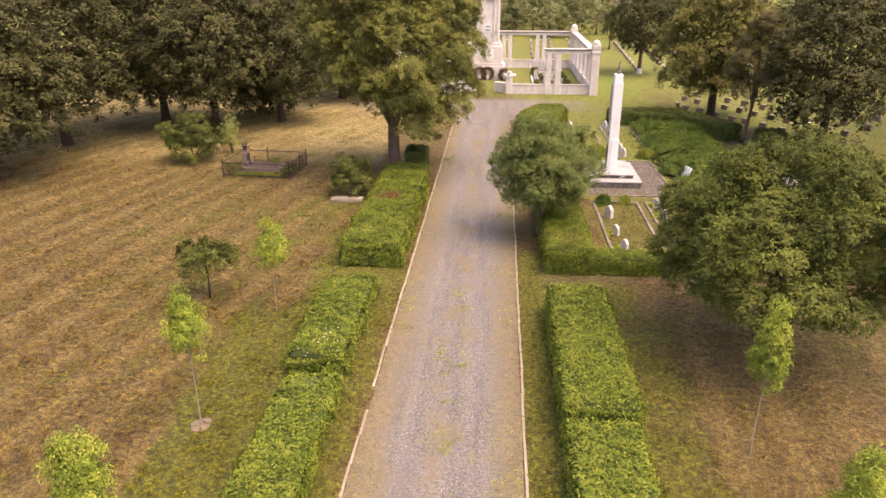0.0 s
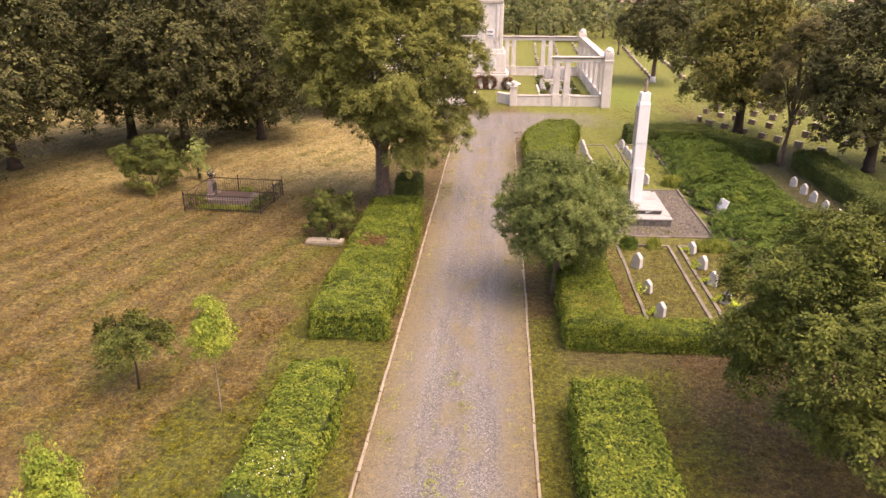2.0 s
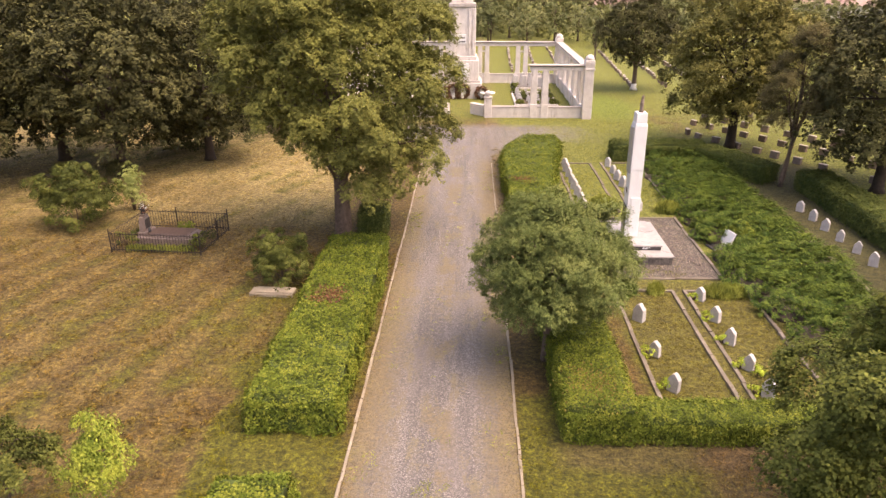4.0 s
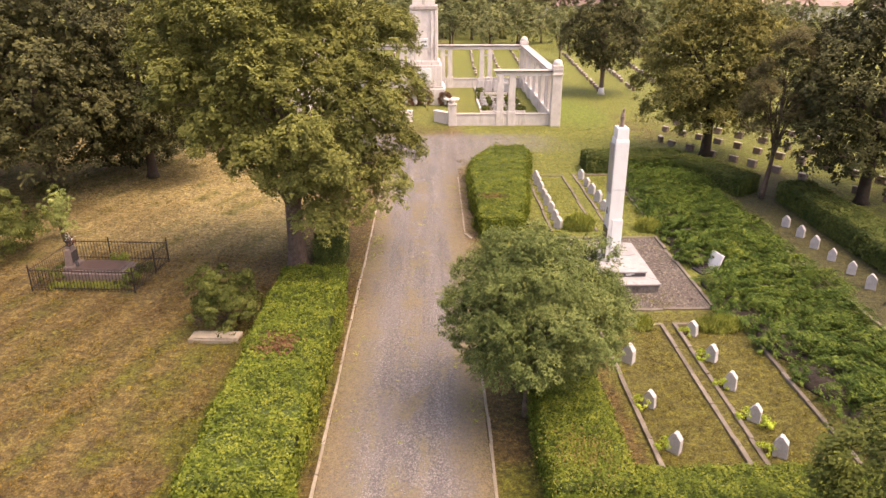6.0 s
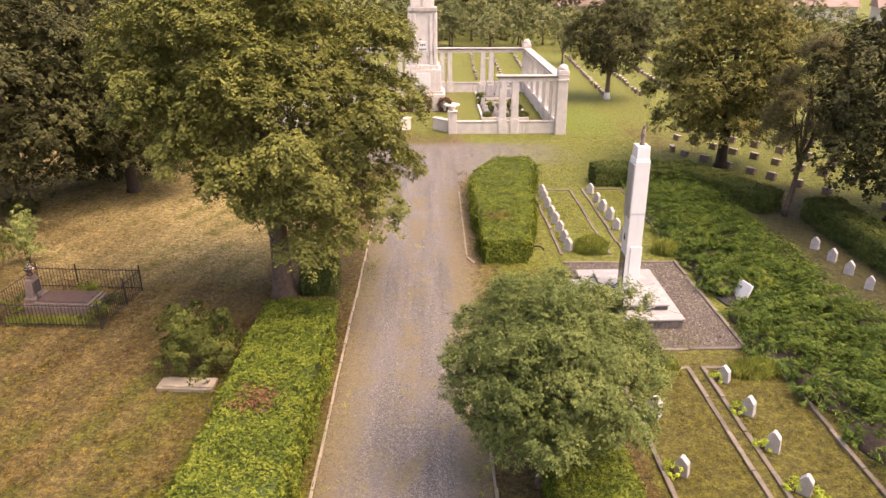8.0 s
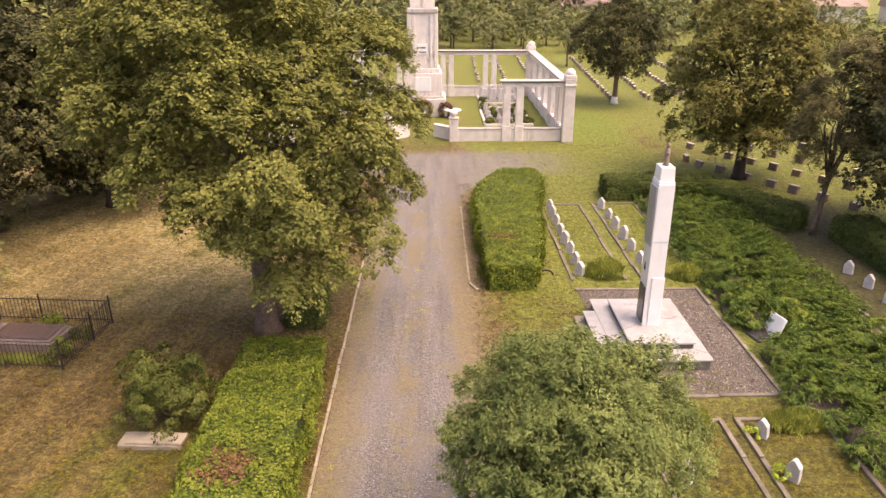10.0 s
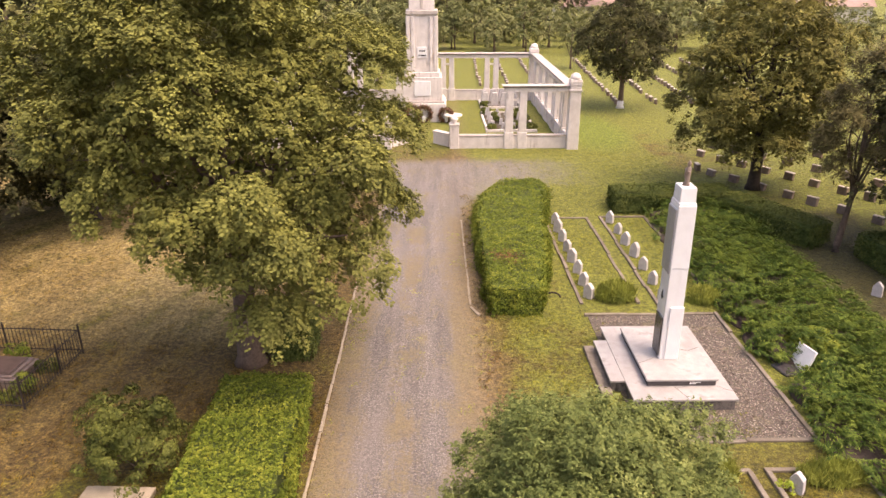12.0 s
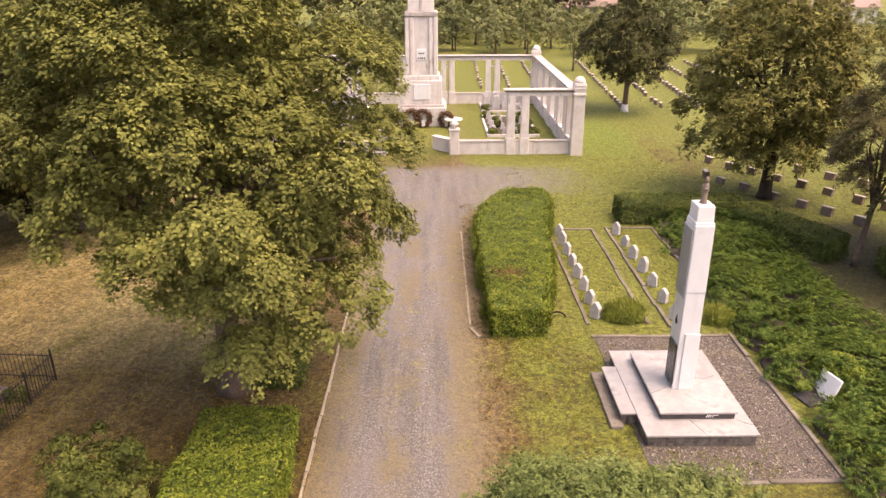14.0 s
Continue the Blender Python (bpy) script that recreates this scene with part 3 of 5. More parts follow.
def tree(name, x, y, seed, label, category="tree", trunk=0.25, fork=2.2, crown=(0, 0, 6.2, 4.5, 4.5, 4.8), lobes=18, sprays=1500, each=36, spray=0.5, leaf_len=0.15, mat=LINDEN, limbs=8, lobe=0.26, low=-0.85, group="", lean=(0, 0), taper=0.3, foot=0.2, bark=BARK, flare=1.5, fill=0, floor=0.3, leaf_w=0.6, spread=0.35, rise=0.25, droop=0.25, loose=0.4, tilt=0.3, tip=(0.0, 0.0)):
    """A tapered trunk with limbs under a crown of leafy boughs; floor and tip: the height and slant of the crown's hem."""
    rng = np.random.default_rng(seed)
    t = thing(name, x, y, 0, 0, label, category, group)
    cx, cy, cz, rx, ry, rz = crown
    at = np.array([cx, cy, cz])
    q, out = lobed(rng, (rx, ry, rz), lobes, sprays, lobe, low, foot, taper)
    hem = lambda v: np.maximum(floor - tip[0] * v[:, 0] - tip[1] * v[:, 1], floor - 0.6) + 0.3 * np.sin(v[:, 0] * 2.1 + seed) * np.cos(v[:, 1] * 1.7)
    keep = q[:, 2] + cz > hem(q)
    q, out = q[keep], out[keep]
    pts, face, way = twigs(rng, q, out, spray, each, spread, rise, droop, loose, tilt)
    part_of("crown", leaves("crown", rng, pts + at, face, leaf_len, leaf_w, 0.18, way), mat, t)
    if fill:
        d = unit(rng.normal(size=(fill, 3))) * (rng.uniform(0.1, 0.6, (fill, 1)) ** 0.5) * np.array([rx, ry, rz])
        d = d[d[:, 2] + cz > hem(d) + 0.6]
        part_of("inner_foliage", leaves("inner_foliage", rng, d + at, rng.normal(size=d.shape), leaf_len * 1.9), mat, t)
    pick = q[rng.permutation(len(q))[:limbs]] * 0.8 + at
    wood("trunk", rng, trunk, fork, cz + rz, [v for v in pick if v[2] > fork * 0.8], t, bark, lean, flare)
    return t


def shrub(name, x, y, seed, label, radii, mat, clumps=60, each=60, size=0.3, leaf_len=0.08, category="shrub", group="", stems=5, lift=0.9, lump=0.4, z=0.0, low=-0.6):
    rng = np.random.default_rng(seed)
    t = thing(name, x, y, z, 0, label, category, group)
    pts, face, centres = crown_points(rng, seed, radii, clumps, each, size, lump, low, 0.35)
    pts[:, 2] += radii[2] * lift
    pts[:, 2] = np.maximum(pts[:, 2], 0.03)
    part_of("foliage", leaves("foliage", rng, pts, face, leaf_len), mat, t)
    for q in centres[rng.permutation(len(centres))[:stems]]:
        bm = bmesh.new()
        e = Vector(q) * 0.7 + Vector((0, 0, radii[2] * lift))
        tube(bm, [(q[0] * 0.08, q[1] * 0.08, -0.02), Vector((q[0] * 0.25, q[1] * 0.25, e.z * 0.45)), e], [0.03, 0.022, 0.008], 5)
        part("stem", bm, BARK, t, smooth=True)
    return t


def box_leaves(rng, x0, x1, y0, y1, z1, density, jitter=0.05, z0=0.02, wave=0.05):
    """Leaf centres and facings over the top and the four sides of a clipped block; its outline swells and sags a little."""
    out_p, out_f = [], []
    w, l, h = x1 - x0, y1 - y0, z1 - z0
    for area, face in ((w * l, 0), (w * h, 1), (w * h, 2), (l * h, 3), (l * h, 4)):
        n = int(area * density)
        u, v = rng.uniform(0, 1, n), rng.uniform(0, 1, n)
        if face == 0:
            p, f = np.stack([x0 + u * w, y0 + v * l, np.full(n, z1)], 1), (0, 0, 1)
        elif face < 3:
            p, f = np.stack([x0 + u * w, np.full(n, y0 if face == 1 else y1), z0 + v * h], 1), (0, -1 if face == 1 else 1, 0)
        else:
            p, f = np.stack([np.full(n, x0 if face == 3 else x1), y0 + u * l, z0 + v * h], 1), (-1 if face == 3 else 1, 0, 0)
        f = np.array(f, float)
        bump = np.array([1.2 * noise.noise(Vector(q) * 0.8) + noise.noise(Vector(q) * 1.9) + 0.7 * noise.noise(Vector(q) * 4.5) for q in p]) * wave
        p = p + f * (bump + np.abs(rng.normal(size=n)) * jitter - 0.02)[:, None] + rng.normal(size=(n, 3)) * 0.02
        # rounded top edges
        c = np.array([(x0 + x1) / 2, (y0 + y1) / 2])
        hang = np.clip((np.abs(p[:, :2] - c) / np.array([w / 2, l / 2]) - 1) * np.array([w / 2, l / 2]) + 0.12, 0, 0.12).max(axis=1)
        p[:, 2] -= np.where(p[:, 2] > z1 - 0.1, hang * 0.7, 0)
        out_p.append(p)
        out_f.append(np.repeat(f[None], n, 0) + rng.normal(size=(n, 3)) * 0.38 + np.array([0, 0, 0.35]))
    return np.concatenate(out_p), np.concatenate(out_f)


def hedge(blocks, seed, label, mat=HEDGELEAF, density=1000, leaf_len=0.072, group="", wave=0.05, turn=(0, 0, 0), sides=()):
    """A clipped hedge of one or more blocks (x0, x1, y0, y1, height); turn: a pivot and degrees; sides: where its two long sides run (y, x0, x1)."""
    rng = np.random.default_rng(seed)
    t = thing("hedge", turn[0], turn[1], 0, turn[2], label, "hedge", group)
    bm, ps, fs = bmesh.new(), [], []
    for x0, x1, y0, y1, h in blocks:
        x0, x1, y0, y1 = x0 - turn[0], x1 - turn[0], y0 - turn[1], y1 - turn[1]
        p, f = box_leaves(rng, x0, x1, y0, y1, h, density, wave=wave)
        if sides:
            ys, left, right = np.array(sides).T
            k = (p[:, 0] - x0) / (x1 - x0)
            p[:, 0] = np.interp(p[:, 1], ys, left) * (1 - k) + np.interp(p[:, 1], ys, right) * k
            y = y0 + 0.07
            while y < y1 - 0.1:
                e = min(y + 0.9, y1 - 0.07)
                a, c = max(np.interp((y, e), ys, left)), min(np.interp((y, e), ys, right))
                slab(a + 0.08, c - 0.08, y, e, 0, h - 0.07, 0.0, bm)
                y = e + 0.004
        else:
            slab(x0 + 0.07, x1 - 0.07, y0 + 0.07, y1 - 0.07, 0, h - 0.07, 0.06, bm)
        ps.append(p), fs.append(f)
    part("branchwork", bm, HUMUS, t)
    part_of("foliage", leaves("foliage", rng, np.concatenate(ps), np.concatenate(fs), leaf_len), mat, t)
    return t


# ---- ground ----
def ground_sheet():
    xs = np.concatenate([[-1500, -600, -250, -120, -70], np.arange(-48, -6, 1.0), np.arange(-6, 24, 3.0), [30, 45, 70, 120, 250, 600, 1500]])
    ys = np.concatenate([[-600, -150, -50], np.arange(-15, 60, 1.0), np.arange(60, 130, 5.0), [140, 170, 220, 300, 500, 900, 2000]])
    bm = bmesh.new()
    grid = []
    for y in ys:
        row = []
        for x in xs:
            soft = min(1, max(0, (-7.5 - x) / 4)) * (1 if -50 < x and y < 60 else 0)
            row.append(bm.verts.new((x, y, soft * 0.05 * (noise.noise(Vector((x * 0.25, y * 0.25, 0))) - 0.2))))
        grid.append(row)
    for j in range(len(ys) - 1):
        for i in range(len(xs) - 1):
            bm.faces.new((grid[j][i], grid[j][i + 1], grid[j + 1][i + 1], grid[j + 1][i]))
    ob = part("ground", bm, GRASS, None, smooth=True)
    tagged(ob, "half-dry mown grass with straw-coloured hay rows", "ground", "", "structure")


ground_sheet()

bm = bmesh.new()
for x0, x1, y0, y1 in ((-2.9, 0.78, -10, 50.6), (0.78, 1.7, 29.5, 45), (0.78, 3.4, 45, 50.6), (-13, 11, 50.6, 57.4)):
    bmesh.ops.create_grid(bm, x_segments=1, y_segments=1, size=0.5, matrix=Matrix.LocRotScale(((x0 + x1) / 2, (y0 + y1) / 2, 0.006), None, (x1 - x0, y1 - y0, 1)))
tagged(part("road", bm, GRAVEL, None), "grey gravel lane with grass growing in from its edges", "road", "", "structure")


def kerb_run(name, x, runs, seed, label):
    """Thin edging stones, sunk and broken here and there."""
    rng = random.Random(seed)
    t = thing(name, x, 0, 0, 0, label, "kerb", "", "structure")
    shapes = []
    for i in range(4):
        bm = slab(-0.035, 0.035, -0.495, 0.495, -0.1, 0.055, 0.01)
        for v in bm.verts:
            v.co += Vector((rng.uniform(-0.008, 0.008), rng.uniform(-0.01, 0.01), rng.uniform(-0.012, 0.012)))
        me = bpy.data.meshes.new("edging_stone")
        bm.to_mesh(me)
        bm.free()
        shapes.append(me)
    for y0, y1 in runs:
        y = y0
        while y < y1:
            if rng.random() > 0.02:
                o = part_of("edging_stone", rng.choice(shapes), LANEKERB, t)
                o.matrix_basis = pose(0.03 * noise.noise(Vector((y * 0.35, seed, 0))) + rng.uniform(-0.006, 0.006), y + 0.5, rng.uniform(-0.045, -0.01), rng.uniform(-0.6, 0.6), rng.uniform(-4, 4), rng.uniform(-0.5, 0.5))
            y += 1.0


# ---- hedges along the lane ----
lane_hedge = hedge([(-5.35, -3.3, 22.55, 33.1, 0.95)], 1, "clipped bright green privet hedge beside a gravel lane", wave=0.1, group="lane hedges")
low_hedge = hedge([(-5.3, -3.8, 15.4, 20.45, 0.65)], 2, "low clipped green hedge with an uneven top beside the lane", group="lane hedges", wave=0.13)
hedge([(-5.05, -3.7, 7.5, 14.75, 0.55)], 3, "low bright green hedge beside the gravel lane", group="lane hedges", wave=0.1)
hedge([(1.7, 3.4, 13.2, 19.6, 0.95)], 4, "clipped box-shaped green privet hedge beside the lane", group="lane hedges")
hedge([(1.72, 3.3, 7.5, 13.1, 0.7)], 5, "lower clipped green hedge beside the gravel lane", group="lane hedges")
plot_hedge = hedge([(1.85, 3.45, 22.45, 30.6, 0.95), (3.45, 8.9, 22.5, 23.5, 0.62)], 6, "clipped hedge round a grave plot, its top browned", group="lane hedges", density=1400, leaf_len=0.06)
far_hedge = hedge([(1.4, 3.1, 37.75, 49.4, 0.95)], 7, "clipped yellow-green hedge that widens along the gravel lane", group="lane hedges", wave=0.12, sides=((37.75, 1.45, 3.0), (38.4, 1.38, 3.15), (40.8, 1.35, 3.6), (44.5, 1.36, 4.0), (46.5, 1.55, 4.35), (48.0, 1.95, 4.6), (49.4, 2.9, 4.5)))
hedge([(-4.7, -3.65, 35.2, 36.5, 1.05)], 8, "short block of dark clipped hedge under a linden", mat=DARKHEDGE, group="lane hedges")
hedge([(7.5, 12.6, 47.2, 48.6, 0.95)], 9, "dark clipped hedge closing the grave plots", mat=DARKHEDGE, density=600, leaf_len=0.09, group="plot hedges")
hedge([(12.7, 14.0, 43.0, 47.3, 0.95)], 10, "dark clipped hedge at a slant beside a narrow path", mat=DARKHEDGE, density=600, leaf_len=0.09, group="plot hedges", turn=(13.3, 45.2, 28))
hedge([(15.3, 16.8, 26.0, 42.4, 0.95)], 11, "dark clipped hedge behind a row of gravestones", mat=DARKHEDGE, density=600, leaf_len=0.09, group="plot hedges", turn=(15.8, 34, 0))


def patch(parent, name, seed, x0, x1, y0, y1, z, mat, n, length, label):
    """Discoloured or flowering twig tips on a hedge's top."""
    r = np.random.default_rng(seed)
    c = np.stack([r.normal((x0 + x1) / 2, (x1 - x0) / 4, n), r.normal((y0 + y1) / 2, (y1 - y0) / 4, n), z + np.abs(r.normal(size=n)) * 0.035], 1)
    return part_of(name, leaves(name, r, c, r.normal(size=(n, 3)) * 0.5 + np.array([0, 0, 1]), length), mat, parent, label)


tagged(patch(lane_hedge, "withered_patch", 11, -5.0, -3.9, 27.4, 28.5, 0.96, REDLEAF, 800, 0.075, "withered reddish-brown patch"), kind="stuff")
tagged(patch(far_hedge, "withered_patch", 15, 1.6, 2.7, 39.6, 40.8, 0.98, REDLEAF, 400, 0.06, "small withered reddish patch"), kind="stuff")
patch(low_hedge, "blossom", 13, -5.3, -3.9, 15.2, 17.0, 0.67, RIBBON, 70, 0.04, "tiny white blossom")
patch(plot_hedge, "brown_patch", 14, 1.9, 3.4, 22.5, 24.4, 0.97, BROWNTIP, 900, 0.055, "browned twig tips")

# ---- trees ----
tree("linden_tree", -5.3, 35.2, 21, "broad green linden with a low dense crown beside the lane", trunk=0.33, fork=2.3, crown=(-0.1, 0, 5.9, 4.8, 4.5, 5.6), lobes=150, sprays=6800, each=38, spray=0.36, lobe=0.145, leaf_w=0.72, leaf_len=0.088, limbs=18, low=-0.95, taper=0.05, foot=-0.3, fill=14000, floor=2.2, tip=(0.8, 0.46))
tree("round_tree", 1.8, 26.1, 22, "small ball-shaped grey-green willow tree beside the lane", trunk=0.13, fork=1.2, crown=(0.1, 0, 2.75, 2.3, 2.2, 1.95), lobes=80, sprays=4600, each=28, spray=0.3, lobe=0.2, spread=0.2, rise=0.7, droop=0.0, loose=0.3, tilt=0.45, leaf_len=0.066, leaf_w=0.36, fill=4500, mat=PALELEAF, limbs=10, low=-0.85, flare=1.2, taper=0.25, foot=0.25)
tree("fruit_tree", 7.9, 18.4, 23, "wide low green fruit tree on the lawn", trunk=0.25, fork=1.6, crown=(0.3, -0.45, 3.4, 4.1, 3.5, 2.75), lobes=100, sprays=4400, each=34, spray=0.33, lobe=0.155, leaf_len=0.074, floor=1.75, tip=(-0.22, -0.2), bark=DARKBARK, mat=FRUITLEAF, limbs=12, low=-0.85, taper=0.15, foot=-0.15, fill=5000)

far_a = tree("chestnut_tree", -18.2, 43.8, 24, "dark green chestnut with a dense low crown on the field", trunk=0.28, fork=2.2, bark=DARKBARK, crown=(0, 0, 5.4, 4.9, 4.9, 5.6), lobes=100, sprays=1300, each=26, spray=0.55, lobe=0.16, leaf_len=0.175, foot=-0.3, fill=4000, mat=DARKLEAF, limbs=8, low=-0.92, group="field trees", floor=1.25)
far_b = tree("linden_tree", 15.05, 50.75, 25, "green linden behind the clipped hedge", trunk=0.28, fork=2.0, bark=DARKBARK, crown=(-0.3, 0, 5.1, 4.1, 3.9, 5.0), lobes=100, sprays=2100, each=30, spray=0.46, lobe=0.155, leaf_len=0.135, fill=4500, mat=FIELDLINDEN, floor=1.15, tip=(0.36, 0.0), limbs=12, low=-0.95, foot=-0.15, group="field trees")
for q in ((-14.8, 46.9, 0, 40, 0.85), (-22.8, 46.4, 0, 130, 1.0), (-25.6, 39.2, 0, 200, 1.05), (-25.2, 32.0, 0, 260, 0.95), (-12.5, 56, 0, 20, 1.0), (19.0, 42.0, 0, 150, 0.95)):
    t = copy_thing(far_a, pose(q[0], q[1], 0, 0, 0, q[3]))
    t.scale = (q[4],) * 3
tree("thuja_tree", 14.8, 42.8, 26, "thin brown-green thuja with a leaning bare stem", trunk=0.12, fork=2.2, crown=(0.35, 0.2, 4.7, 1.75, 1.75, 2.9), lobes=18, sprays=1000, each=28, spray=0.45, lobe=0.24, rise=0.6, leaf_len=0.12, leaf_w=0.35, mat=BROWNLEAF, limbs=10, lean=(0.3, 0.2), taper=0.5)
far_c = tree("walnut_tree", 13.75, 71.4, 27, "round dark green tree with a limewashed trunk foot", trunk=0.2, fork=2.2, floor=1.5, crown=(0, 0, 4.6, 3.6, 3.5, 3.5), lobes=60, sprays=1100, each=28, spray=0.46, lobe=0.18, leaf_len=0.15, mat=DARKLEAF, limbs=8, fill=1500)

# ---- obelisk and its bed ----
def bed_kerb(t, x0, x1, y0, y1, mat=KERBSTONE, wide=0.115, high=0.07, rng=random.Random(5)):
    """A straight run of edging stones, about 1.3 m each."""
    long_y = (y1 - y0) > (x1 - x0)
    a, z = (y0, y1) if long_y else (x0, x1)
    n = max(1, round((z - a) / 1.3))
    for i in range(n):
        p, q = a + (z - a) * i / n + 0.004, a + (z - a) * (i + 1) / n - 0.004
        h = high + rng.uniform(-0.03, 0.015)
        s = rng.uniform(-0.022, 0.022)
        bm = slab(x0 + s, x0 + wide + s, p, q, -0.08, h, 0.012) if long_y else slab(p, q, y0 + s, y0 + wide + s, -0.08, h, 0.012)
        part("edging_stone", bm, mat, t)


t = thing("gravel_bed", 0, 0, 0, 0, "gravel bed in a weathered stone edging round the obelisk", "flower bed", "", "structure")
bm = slab(4.4, 8.32, 31.62, 37.7, -0.05, 0.02, 0.0)
part("gravel_fill", bm, CHIPPINGS, t)
r = np.random.default_rng(71)
c = np.stack([r.uniform(4.5, 8.27, 9000), r.uniform(31.66, 37.66, 9000), r.uniform(0.015, 0.03, 9000)], 1)
c = c[(c[:, 0] > 7.05) | (c[:, 1] < 32.7) | (c[:, 1] > 36.5)]
pebble = quads("pebbles", (c[:, None] + unit(r.normal(size=(len(c), 4, 3)) + np.array([[1, 0, 0.4], [0, 1, 0.4], [-1, 0, 0.4], [0, -1, 0.4]]) * 1.4) * r.uniform(0.012, 0.032, (len(c), 1, 1))))
part_of("pebbles", pebble, PEBBLE, t, "loose grey and brown chippings")["kind"] = "stuff"
bed_kerb(t, 8.3, 8.43, 31.5, 37.8)
bed_kerb(t, 4.3, 8.3, 37.68, 37.8)
bed_kerb(t, 5.2, 8.3, 31.5, 31.63)

ob = thing("obelisk", 5.72, 34.55, 0, 0, "white marble obelisk on a stepped slab, small sculpture on top", "monument")
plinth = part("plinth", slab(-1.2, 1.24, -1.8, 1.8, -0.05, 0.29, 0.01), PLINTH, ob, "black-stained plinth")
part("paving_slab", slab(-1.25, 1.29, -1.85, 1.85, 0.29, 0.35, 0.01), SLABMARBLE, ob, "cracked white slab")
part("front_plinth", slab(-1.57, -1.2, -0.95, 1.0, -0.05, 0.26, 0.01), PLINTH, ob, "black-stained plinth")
part("front_slab", slab(-1.62, -1.254, -1.0, 1.05, 0.287, 0.347, 0.01), SLABMARBLE, ob, "white step slab")
part("front_footing", slab(-1.85, -1.55, -1.15, 1.2, -0.05, 0.1, 0.02), KERBSTONE, ob, "rough footing")
part("step_riser", slab(-0.76, 0.94, -1.25, 1.35, 0.345, 0.5, 0.01), GRANITE, ob, "dark riser")
part("step_slab", slab(-0.8, 0.98, -1.29, 1.39, 0.5, 0.555, 0.01), SLABMARBLE, ob, "cracked white step")
bm = bmesh.new()
for j in range(2):
    for i in range(4 + j * 2):
        slab(0.27 + i * 0.045 + j * 0.02, 0.30 + i * 0.045 + j * 0.02, -1.262, -1.258, 0.405 + j * 0.04, 0.43 + j * 0.04, 0.0, bm)
part("lettering", bm, MARBLE, ob, "worn pale letters")["kind"] = "stuff"


def tapered(x0, x1, y0, y1, z0, z1, dx, dy, edge=0.012):
    bm = slab(x0, x1, y0, y1, z0, z1, edge)
    for v in bm.verts:
        k = (v.co.z - z0) / (z1 - z0)
        v.co.x += -k * dx * (1 if v.co.x > (x0 + x1) / 2 else -1)
        v.co.y += -k * dy * (1 if v.co.y > (y0 + y1) / 2 else -1)
    return bm


part("shaft", tapered(-0.23, 0.24, -0.32, 0.3, 0.55, 4.78, 0.02, 0.03), MARBLE, ob)
part("lower_panel", slab(-0.1, 0.255, -0.35, -0.3, 0.555, 2.05, 0.008), MARBLE, ob, "white facing panel")
part("upper_panel", tapered(-0.228, 0.23, -0.318, 0.28, 3.1, 4.72, 0.01, 0.01), MARBLE, ob, "white facing panel")
part("side_panel", slab(-0.262, -0.21, -0.29, 0.26, 2.95, 4.62, 0.008), GREYMARBLE, ob, "grey facing panel")
part("plaque", slab(-0.262, -0.21, -0.28, 0.2, 0.62, 1.72, 0.008), GRANITE, ob, "dark granite plaque")
part("capstone", tapered(-0.19, 0.2, -0.25, 0.24, 4.78, 5.15, 0.01, 0.01), MARBLE, ob)
bm = bmesh.new()
tube(bm, [(0, 0, 5.14), (0.01, 0, 5.25), (0.0, 0, 5.42), (0.02, 0, 5.58), (0.01, 0, 5.64)], [0.1, 0.055, 0.075, 0.06, 0.02], 9)
tube(bm, [(0.0, -0.14, 5.5), (0, -0.05, 5.47), (0, 0.06, 5.47), (0, 0.15, 5.52)], [0.02, 0.045, 0.045, 0.02], 7)
tube(bm, [(0.01, 0, 5.6), (0.02, 0.0, 5.68), (0.02, 0.01, 5.75)], [0.035, 0.05, 0.02], 8)
part("sculpture", bm, BRONZE, ob, "small brown bronze sculpture", smooth=True)
bm = bmesh.new()
tube(bm, [(-0.228, -0.06, 2.2), (-0.24, 0.0, 2.32), (-0.23, 0.05, 2.2)], [0.012, 0.02, 0.012], 5)
tube(bm, [(-0.228, 0.0, 2.15), (-0.24, 0.0, 2.25), (-0.23, 0.0, 2.4)], [0.012, 0.02, 0.012], 5)
part("emblem", bm, GRANITE, ob, "small dark emblem")
for z, pts in ((0.351, ((-0.1, -1.3), (-0.02, -1.5), (0.02, -1.62), (0.1, -1.85))), (0.351, ((0.98, -1.25), (1.1, -1.4), (1.29, -1.5))), (0.556, ((-0.8, -0.5), (-0.5, -0.35), (-0.35, -0.25))), (0.556, ((0.4, 0.2), (0.7, 0.1), (0.98, 0.25)))):
    bm = bmesh.new()
    tube(bm, [(x, y, z) for x, y in pts], [0.006] * len(pts), 4)
    part("crack", bm, PLINTH, ob, "dark crack in the slab")


# small dark arc, unidentified, built as a half-sunk hoop
ring = thing("iron_ring", 3.55, 39.05, 0, -10, "small dark arch of unknown kind in the grass", "ring")
bm = bmesh.new()
tube(bm, [(0.24 * math.cos(a), 0.05 * math.sin(a), 0.16 * math.sin(a) - 0.02) for a in np.linspace(0, math.pi, 11)], [0.03] * 11, 7)
part("hoop", bm, IRON, ring, smooth=True)

# ---- grave plots ----
def plot(name, x0, x1, y0, y1, label):
    t = thing(name, 0, 0, 0, 0, label, "grave plot", "grave plots", "structure")
    bed_kerb(t, x0, x0 + 0.13, y0, y1)
    bed_kerb(t, x1, x1 + 0.13, y0, y1)
    bed_kerb(t, x0, x1 + 0.13, y1, y1 + 0.12)
    return t


